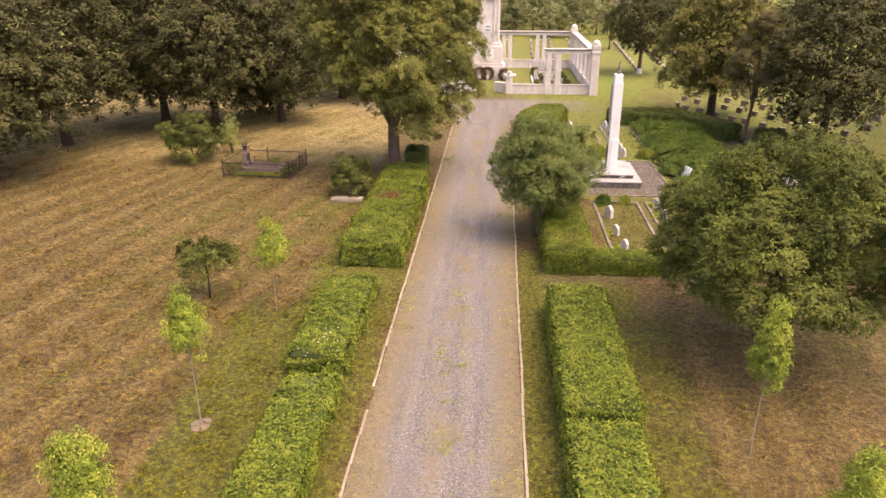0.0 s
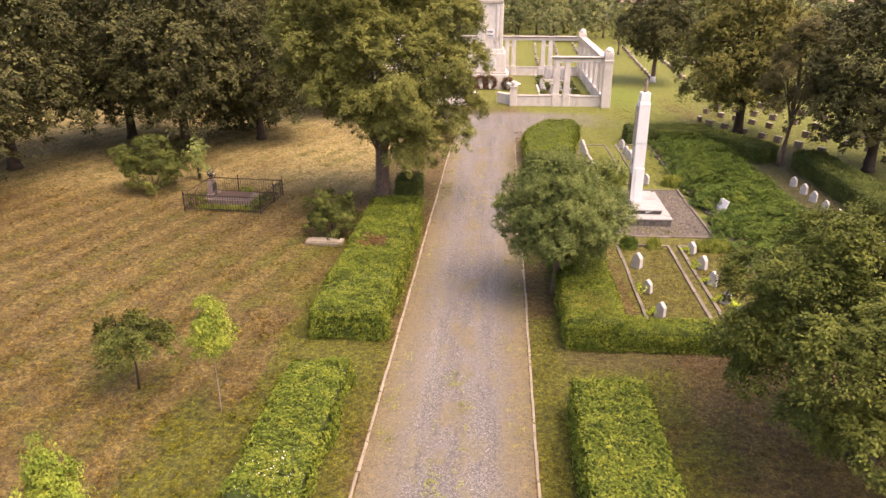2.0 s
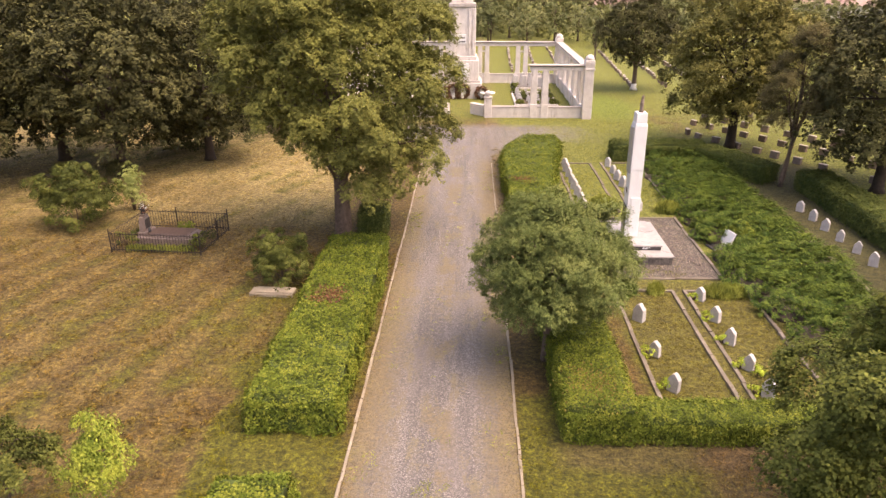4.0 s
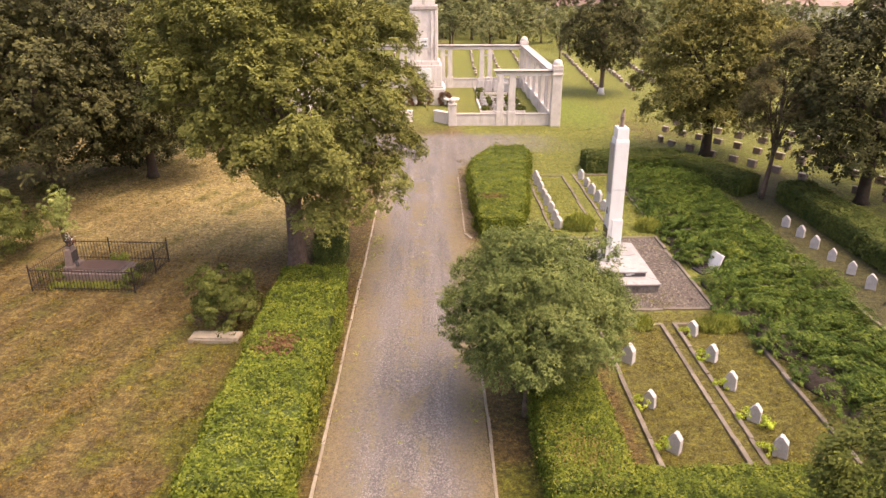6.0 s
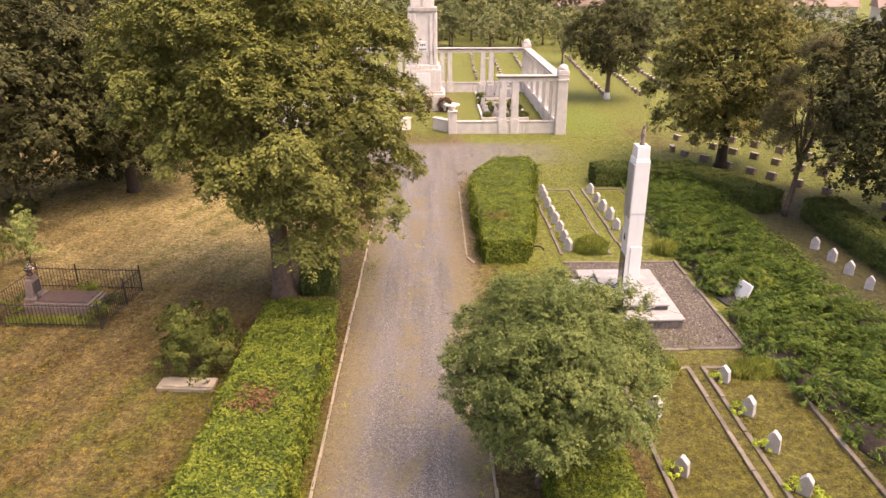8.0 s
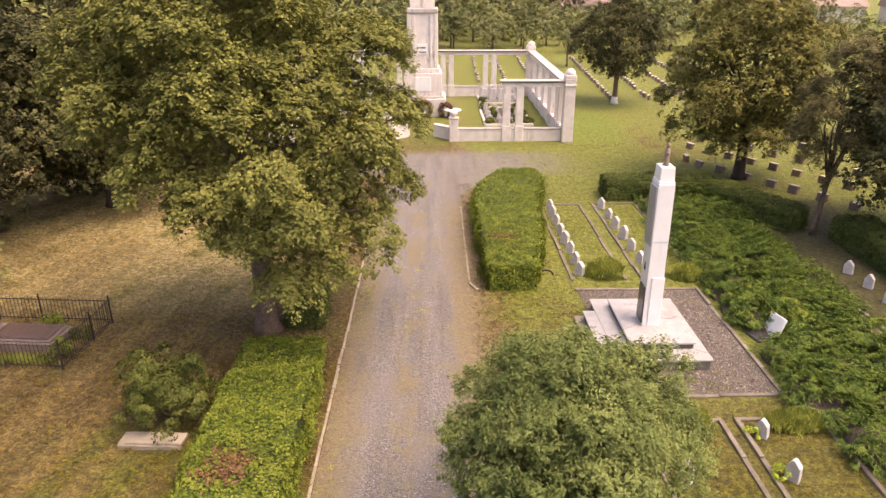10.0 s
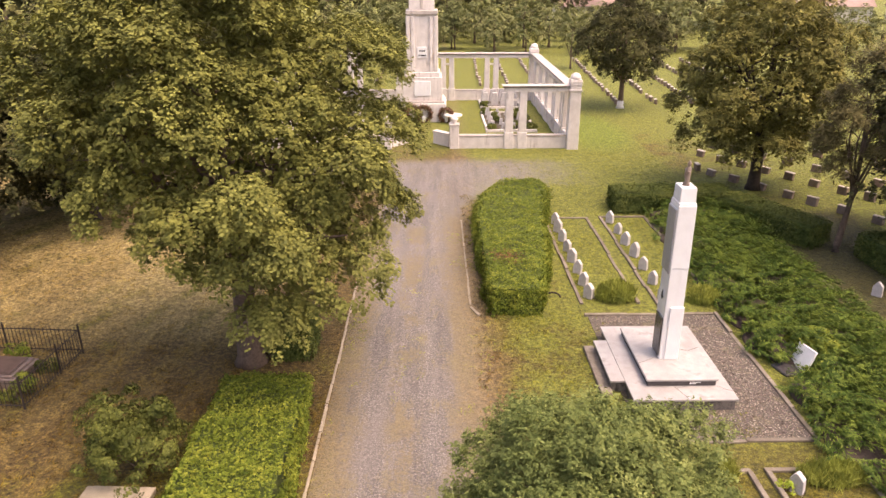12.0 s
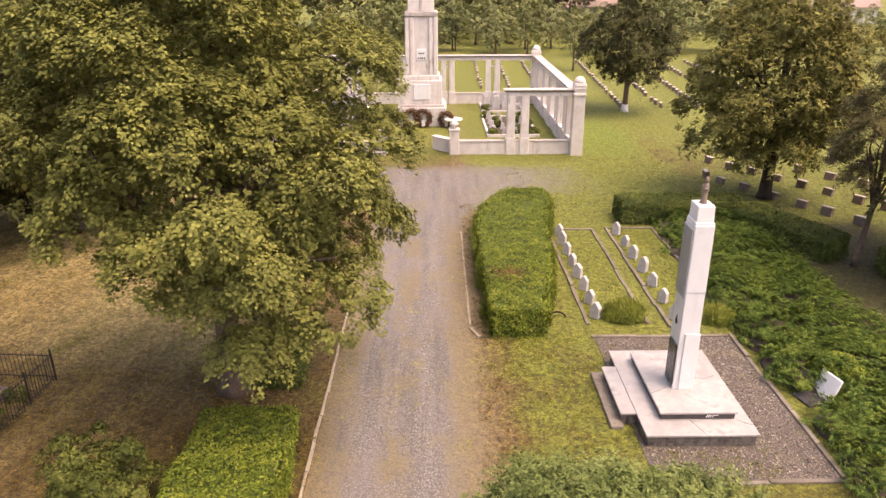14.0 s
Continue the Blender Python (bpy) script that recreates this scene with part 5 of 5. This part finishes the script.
for x in (-9.0, -6.85, -6.15, -3.1, -2.45, 0.45, 1.1, 3.9, 4.6):
    pillar("pillar", x, 75.0, 0.42, 3.28, 0.42)
for x in (-6.5, -2.775, 0.775, 4.25):
    part("pillar_link", slab(x - 0.135, x + 0.135, 74.92, 75.08, 2.75, 2.88, 0.01), CONCRETE, memorial)
part("back_wall", slab(-9.4, 7.2, 74.86, 75.16, -0.05, 0.75, 0.02), CONCRETE, memorial)
part("back_coping", slab(-9.4, 7.2, 74.82, 75.2, 0.751, 0.83, 0.02), COPING, memorial, "stained coping")
beam(-9.35, 7.15, 74.83, 75.17)

TX, TY = -1.08, 67.9            # tower
tower = part("tower_plinth", slab(TX - 1.62, TX + 1.62, TY - 1.4, TY + 1.4, -0.05, 1.25, 0.03), CONCRETE, memorial)
part("tower_ledge", slab(TX - 1.5, TX + 1.5, TY - 1.28, TY + 1.28, 1.251, 1.42, 0.03), COPING, memorial)
part("tower_block", tapered(TX - 1.36, TX + 1.36, TY - 1.14, TY + 1.14, 1.421, 2.98, 0.03, 0.03, 0.03), CONCRETE, memorial)
part("tower_shoulder", slab(TX - 1.2, TX + 1.2, TY - 1.0, TY + 1.0, 2.981, 3.3, 0.04), CONCRETE, memorial)
part("tower_shaft", tapered(TX - 0.96, TX + 0.96, TY - 0.85, TY + 0.85, 3.301, 7.0, 0.03, 0.03, 0.03), CONCRETE, memorial)
for x in (-0.92, -0.62, 0.62, 0.92):
    part("rib", tapered(TX + x - 0.12, TX + x + 0.12, TY - 0.96, TY - 0.8, 3.301, 6.9, 0.01, 0.01, 0.02), CONCRETE, memorial)
for x in (-1.02, 1.02):
    for y in (-0.5, 0.5):
        part("rib", tapered(TX + x - 0.06, TX + x + 0.06, TY + y - 0.2, TY + y + 0.2, 3.301, 6.9, 0.01, 0.01, 0.02), CONCRETE, memorial)
part("tower_cornice", slab(TX - 1.06, TX + 1.06, TY - 0.98, TY + 0.98, 7.0, 7.28, 0.04), COPING, memorial)
part("tower_head", tapered(TX - 0.85, TX + 0.85, TY - 0.75, TY + 0.75, 7.281, 9.6, 0.03, 0.03, 0.03), CONCRETE, memorial)
part("tower_roof", tapered(TX - 0.92, TX + 0.92, TY - 0.82, TY + 0.82, 9.601, 9.9, 0.3, 0.3, 0.03), COPING, memorial)
bm = slab(TX - 0.1, TX + 0.1, TY - 0.8, TY - 0.7, 7.35, 9.2, 0.02)
slab(TX - 0.45, TX + 0.45, TY - 0.8, TY - 0.7, 8.35, 8.55, 0.02, bm)
part("cross_relief", bm, COPING, memorial, "grey stone cross in relief")
part("marble_panel", slab(TX - 0.55, TX + 0.55, TY - 1.19, TY - 1.09, 1.75, 2.75, 0.015), MARBLE, memorial, "white marble inscription panel")
plate = part("marble_plaque", slab(TX - 0.33, TX + 0.33, TY - 0.9, TY - 0.78, 4.25, 4.95, 0.015), MARBLE, memorial, "white marble plaque")
bm = bmesh.new()
for z, widths in ((4.7, (0.1, 0.12, 0.1)), (4.4, (0.1, 0.08, 0.12, 0.1))):
    x = TX - (sum(widths) + 0.03 * (len(widths) - 1)) / 2
    for w in widths:
        slab(x, x + w, TY - 0.906, TY - 0.898, z - 0.05, z + 0.05, 0.0, bm)
        x += w + 0.03
part("lettering", bm, GRANITE, plate, "dark letter bars")["kind"] = "stuff"
table = thing("stone_table", 1.0, 66.2, 0, 0, "round-ended white stone table beside the tower", "table")
part("pedestal", lathe([(0.3, 0), (0.26, 0.05), (0.24, 0.5)], 14), CONCRETE, table, smooth=True)
part("tabletop", lathe([(0.02, 0.5), (0.6, 0.5), (0.62, 0.54), (0.6, 0.58), (0.02, 0.58)], 22), MARBLE, table)

r = np.random.default_rng(90)
for i, (x, s) in enumerate(((-1.75, 0.5), (-1.02, 0.5), (0.5, 0.42), (-2.5, 0.4))):
    w = thing("wreath", x, 66.3, s + 0.1, 0, "withered brown-green funeral wreath with a ribbon", "wreath", "funeral wreaths")
    a = r.uniform(0, 2 * np.pi, 900)
    c = np.stack([np.cos(a) * s, r.normal(size=900) * 0.06, np.sin(a) * s], 1) + r.normal(size=(900, 3)) * 0.07
    part_of("greenery", leaves("greenery", r, c, r.normal(size=(900, 3)) + np.array([0, -1.0, 0.3]), 0.13, 0.6), WREATH, w)
    bm = bmesh.new()
    tube(bm, [(math.cos(q) * s, 0.02, math.sin(q) * s) for q in np.linspace(0, 6.25, 17)], [0.07] * 17, 6)
    part("hoop", bm, BARK, w)
    bm = slab(-0.07, 0.03, -0.15, -0.13, -s - 0.05, -0.1, 0.004)
    slab(0.04, 0.13, -0.15, -0.13, -s, -0.1, 0.004, bm)
    part("ribbon", bm, RIBBON, w, "white ribbon")

# graves inside the court
rng = random.Random(33)
PEAK = thing("court_gravestone", 3.6, 73.6, 0, 0, "grey pointed gravestone in the memorial court", "gravestone", "court graves")
bm = tapered(-0.3, 0.3, -0.12, 0.12, -0.03, 0.95, 0.14, 0.03, 0.02)
part("headstone", bm, GRAVESTONE, PEAK)
part("foot", slab(-0.36, 0.36, -0.2, 0.2, -0.03, 0.14, 0.02), PLINTH, PEAK, "dark foot")
for row, xs in ((73.6, (4.3, 5.0, 5.7)), (71.9, (3.6, 4.3, 5.0, 5.7)), (68.5, (3.5, 4.2, 4.9, 5.6)), (66.9, (3.5, 4.2, 4.9, 5.6)), (65.3, (3.5, 4.2, 4.9, 5.6)), (63.9, (3.5, 4.2, 4.9, 5.6))):
    for x in xs:
        for s in (1, -1):
            o = copy_thing(PEAK, pose(MX + s * (x - MX), row + rng.uniform(-0.1, 0.1), 0, rng.uniform(-4, 4), 0, rng.uniform(-8, 8)))
            k = rng.uniform(0.5, 0.7) if row < 70 else 1.15
            o.scale = (k, k, k)
for s in (1, -1):
    t = thing("court_edging", 0, 0, 0, 0, "pale stone edging round the court graves", "grave plot", "grave plots", "structure")
    for x0, x1, y0, y1 in ((3.05, 6.2, 63.2, 69.4), (3.2, 6.2, 71.3, 74.4)):
        a, c = sorted((MX + s * (x0 - MX), MX + s * (x1 - MX)))
        bed_kerb(t, a, a + 0.14, y0, y1, CONCRETE, 0.14, 0.16), bed_kerb(t, c, c + 0.14, y0, y1, CONCRETE, 0.14, 0.16)
        bed_kerb(t, a, c, y0, y0 + 0.1, CONCRETE, 0.14, 0.16), bed_kerb(t, a, c, y1, y1 + 0.1, CONCRETE, 0.14, 0.16)
        part("planting_soil", slab(a + 0.14, c, y0 + 0.14, y1, -0.05, 0.05, 0.0), DARKSOIL, t, "dark soil")
for i, (x, y, q) in enumerate(((3.5, 71.6, 0.35), (3.4, 68.9, 0.4), (5.9, 68.3, 0.45), (6.0, 63.7, 0.35), (3.4, 63.6, 0.3), (6.0, 66.2, 0.3), (4.6, 63.5, 0.28), (4.0, 67.7, 0.3), (5.2, 64.6, 0.28), (3.9, 66.1, 0.3), (5.4, 67.6, 0.3), (-8.1, 68.3, 0.4), (-5.6, 66.2, 0.35), (-6.9, 64.6, 0.3))):
    shrub("court_plant", x, y, 100 + i, "dark rounded plant among the court graves", (q * 0.8, q * 0.8, q * 0.7), ELDERLEAF, 30, 30, 0.14, 0.1, "plant", "court plants", 2, z=0.04)

bm = bmesh.new()
tube(bm, [(0, 0, 0.0), (0, 0, 0.2), (0, 0, 0.55)], [0.33, 0.245, 0.215], 12)
part("limewash", bm, LIME, far_c, "limewashed trunk foot", smooth=True)

# ---- rows of brown markers ----
rng = random.Random(44)
MARK = thing("grave_marker", 13.55, 54.1, 0, 0, "low brown stone grave marker on the lawn", "gravestone", "brown markers")
bm = slab(-0.1, 0.1, -0.24, 0.24, -0.05, 0.34, 0.02)
bmesh.ops.transform(bm, matrix=Matrix.Rotation(radians(-5), 4, "Y"), verts=bm.verts)
part("marker_stone", bm, BROWNSTONE, MARK)
# top slab in a paler colour than the brown sides
bm = slab(-0.11, 0.11, -0.25, 0.25, 0.34, 0.375, 0.012)
bmesh.ops.transform(bm, matrix=Matrix.Rotation(radians(-5), 4, "Y"), verts=bm.verts)
part("cap", bm, COPING, MARK, "paler top of the marker")


def markers(x0, y0, x1, y1, n, skip=0.06, white=0.0):
    for i in range(n):
        if rng.random() < skip:
            continue
        k = i / max(1, n - 1)
        turn = math.degrees(math.atan2(y1 - y0, x1 - x0)) - 90
        o = copy_thing(MARK, pose(x0 + (x1 - x0) * k + rng.uniform(-0.08, 0.08), y0 + (y1 - y0) * k + rng.uniform(-0.1, 0.1), 0, rng.uniform(-3, 3), rng.uniform(-6, 4), turn + rng.uniform(-6, 6)))
        o.scale = (1, rng.uniform(0.9, 1.1), rng.uniform(0.85, 1.15))


markers(13.85, 53.0, 20.3, 42.2, 10)
markers(14.65, 56.9, 21.8, 45.2, 11)
markers(16.1, 58.9, 24.0, 47.0, 10)
markers(17.4, 62.0, 26.0, 50.0, 10)
for x in (13.6, 16.6, 19.5, 22.5, 25.5):
    markers(x + 0.3, 73.0, x + 0.3 + 0.06 * 26, 99.0, 22)
for x in (-16, -12.5, -9, -5.5, -2, 1.2, 3.8, 6.3, 8.8, 11.2):
    markers(x, 82.0, x + 0.6, 103.0, 15)

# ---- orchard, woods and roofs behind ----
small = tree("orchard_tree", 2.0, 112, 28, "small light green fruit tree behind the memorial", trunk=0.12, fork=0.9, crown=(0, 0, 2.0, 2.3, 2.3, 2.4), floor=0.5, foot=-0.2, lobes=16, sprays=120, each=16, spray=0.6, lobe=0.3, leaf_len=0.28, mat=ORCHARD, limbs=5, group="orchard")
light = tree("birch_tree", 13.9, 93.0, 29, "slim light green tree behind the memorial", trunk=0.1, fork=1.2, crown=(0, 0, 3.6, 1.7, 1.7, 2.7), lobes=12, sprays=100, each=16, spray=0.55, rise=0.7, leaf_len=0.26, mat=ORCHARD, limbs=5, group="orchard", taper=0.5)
woodland = tree("wood_tree", -20, 150, 30, "far dark green wood tree behind the orchard", trunk=0.3, fork=1.6, crown=(0, 0, 6.2, 4.6, 4.6, 5.4), lobes=16, sprays=110, each=15, spray=1.2, lobe=0.3, leaf_len=0.65, mat=DARKLEAF, limbs=3, group="far woods", low=-0.9)
rng = random.Random(55)
for row, (y, step) in enumerate(((106, 4.6), (112, 4.2), (119, 4.4), (127, 4.6))):
    x = -16 + row * 1.7
    while x < 54:
        if rng.random() > 0.12:
            o = copy_thing(small if rng.random() > 0.25 else light, pose(x + rng.uniform(-1, 1), y + rng.uniform(-2.5, 2.5), 0, 0, 0, rng.uniform(0, 360)))
            o.scale = (rng.uniform(0.8, 1.4),) * 3
        x += step
for row, (y, step, k) in enumerate(((138, 6.5, 0.95), (150, 7.5, 1.25))):
    x = -44 + row * 3
    while x < 96:
        if rng.random() > 0.08 and not (23 < x < 34 and row < 2) and not (58 < x < 82 and row < 2):
            o = copy_thing(woodland, pose(x + rng.uniform(-2, 2), y + rng.uniform(-4, 4), 0, 0, 0, rng.uniform(0, 360)))
            o.scale = (k * rng.uniform(0.85, 1.2),) * 3
        x += step
# side woods
for x, y, k in ((-33, 34, 1.1), (-34, 44, 1.1), (-37, 56, 1.2), (-26, 60, 1.1), (-17, 64, 1.0), (-30, 70, 1.1), (-20, 76, 1.0), (-40, 72, 1.2), (-34, 88, 1.0), (-22, 92, 1.0), (31, 45, 1.1), (40, 50, 1.2), (44, 60, 1.1)):
    o = copy_thing(woodland, pose(x, y, 0, 0, 0, rng.uniform(0, 360)))
    o.scale = (k * rng.uniform(0.9, 1.1),) * 3
    o["group"], o["label"] = "field trees", "dark green broad tree at the edge of the cemetery"


def far_house(x, y, w, d, turn):
    t = thing("house", x, y, 0, turn, "far low house with pale walls and a red tiled roof", "house", "far houses")
    part("wall", slab(-w / 2, w / 2, -d / 2, d / 2, -0.1, 3.0, 0.0), PLASTER, t)
    bm = bmesh.new()
    a = [bm.verts.new(q) for q in ((-w / 2 - 0.4, -d / 2 - 0.5, 2.9), (w / 2 + 0.4, -d / 2 - 0.5, 2.9), (w / 2 + 0.4, d / 2 + 0.5, 2.9), (-w / 2 - 0.4, d / 2 + 0.5, 2.9), (-w / 2 - 0.4, 0, 5.2), (w / 2 + 0.4, 0, 5.2))]
    for f in ((0, 1, 5, 4), (2, 3, 4, 5), (0, 4, 3), (1, 2, 5), (3, 2, 1, 0)):
        bm.faces.new([a[i] for i in f])
    part("roof", bm, TILE, t)
    for i in range(3):
        q = -w / 2 + w * (i + 0.5) / 3
        win = part("window", slab(q - 0.6, q + 0.6, -d / 2 - 0.06, -d / 2 + 0.02, 0.9, 2.2, 0.02), PLASTER, t)
        part("pane", slab(q - 0.5, q + 0.5, -d / 2 - 0.075, -d / 2 - 0.05, 1.0, 2.1, 0.0), GRANITE, win)


far_house(29, 160, 14, 8, 6)
far_house(72, 158, 18, 8, -12)
far_house(90, 150, 14, 8, -20)

# ---- lane kerbs ----
kerb_run("kerb_left", -2.95, ((-6, 47),), 3, "thin pale stone edging along the gravel lane")
loose = thing("edging_stone", 0.95, 38.05, 0, 24, "loose pale edging stone lying askew beside the lane", "kerb")
part("stone", slab(-0.05, 0.05, -0.3, 0.3, -0.03, 0.05, 0.012), LANEKERB, loose)
kerb_run("kerb_right", 0.83, ((-6, 31), (38.5, 46)), 4, "thin broken stone edging along the gravel lane")


# ---- grass blades over the lawns ----
BLADE, nt, b = material("grass_blade", 0.8)
col, *_ = turf(nt)
r = nt.nodes.new("ShaderNodeNewGeometry").outputs["Random Per Island"]
put(nt, b.inputs["Base Color"], mix(nt, 1.0, col, mix(nt, r, (0.6, 0.62, 0.5), (1.6, 1.5, 1.15)), "MULTIPLY"))
b.inputs["Specular IOR Level"].default_value = 0.2


def sward(name, seed, areas, label, length, lie, mat=BLADE, bare=-0.7):
    """Tufts of short blades, four to a tuft, thinner where the turf is bare."""
    r = np.random.default_rng(seed)
    ps, ws = [], []
    for x0, x1, y0, y1, per in areas:
        n = int((x1 - x0) * (y1 - y0) * per)
        q = np.stack([r.uniform(x0, x1, n), r.uniform(y0, y1, n), np.zeros(n)], 1)
        keep = np.array([noise.noise(Vector((u * 0.9, v * 0.9, 3))) + 0.7 * noise.noise(Vector((u * 3, v * 3, 7))) for u, v in q[:, :2]]) > r.uniform(bare, 0.35, n)
        q = q[keep]
        ps.append(np.repeat(q, 4, 0) + r.normal(size=(4 * len(q), 3)) * np.array([0.05, 0.05, 0]))
    c = np.concatenate(ps)
    n = len(c)
    way = r.normal(size=(n, 3)) * np.array([1, 1, 0.25]) + np.array([0, 0, lie])
    c[:, 2] = length * 0.2 + 0.02
    face = np.stack([r.normal(size=n) * 0.5, r.normal(size=n) * 0.5, np.ones(n)], 1)
    ob = part_of(name, leaves(name, r, c, face, length, 0.16, 0.05, way), mat, None)
    tagged(ob, label, "grass", "", "stuff")


sward("field_grass", 201, ((-22, -5.4, 9, 24, 50), (-26, -5.4, 24, 36, 32), (-26, -6, 36, 50, 16)), "short straw-coloured and green mown grass", 0.14, 0.25)
sward("verge_grass", 202, ((-3.7, -2.98, 9, 34, 60), (0.86, 1.7, 9, 23, 60), (0.86, 4.2, 30.6, 38, 50), (3.4, 9, 9, 22.3, 45), (0.86, 1.5, 38, 50, 50)), "short patchy grass beside the lane", 0.11, 0.35)
sward("plot_grass", 203, ((4.5, 6.25, 23.8, 30.4, 90), (6.85, 8.7, 23.8, 30.4, 90), (3.5, 4.4, 23.6, 31, 50), (4.4, 6.1, 38.6, 46.5, 60), (6.85, 8.6, 38.6, 46.6, 60), (3.3, 12, 46.8, 58, 22), (4.7, 7.2, 31.7, 32.6, 60), (4.45, 4.75, 33, 37.6, 40), (8.4, 16, 49, 62, 14)), "short mossy grass in the grave plots", 0.09, 0.4)
sward("lane_tufts", 204, ((-1.5, -0.6, 8, 22, 70), (-1.4, -0.7, 22, 50, 16), (0.1, 0.75, 8, 30, 40), (-2.85, -2.3, 8, 50, 45), (0.2, 1.6, 29, 46, 30)), "yellow-green grass tufts growing in the gravel lane", 0.1, 0.45, GREENBLADE, 0.12)
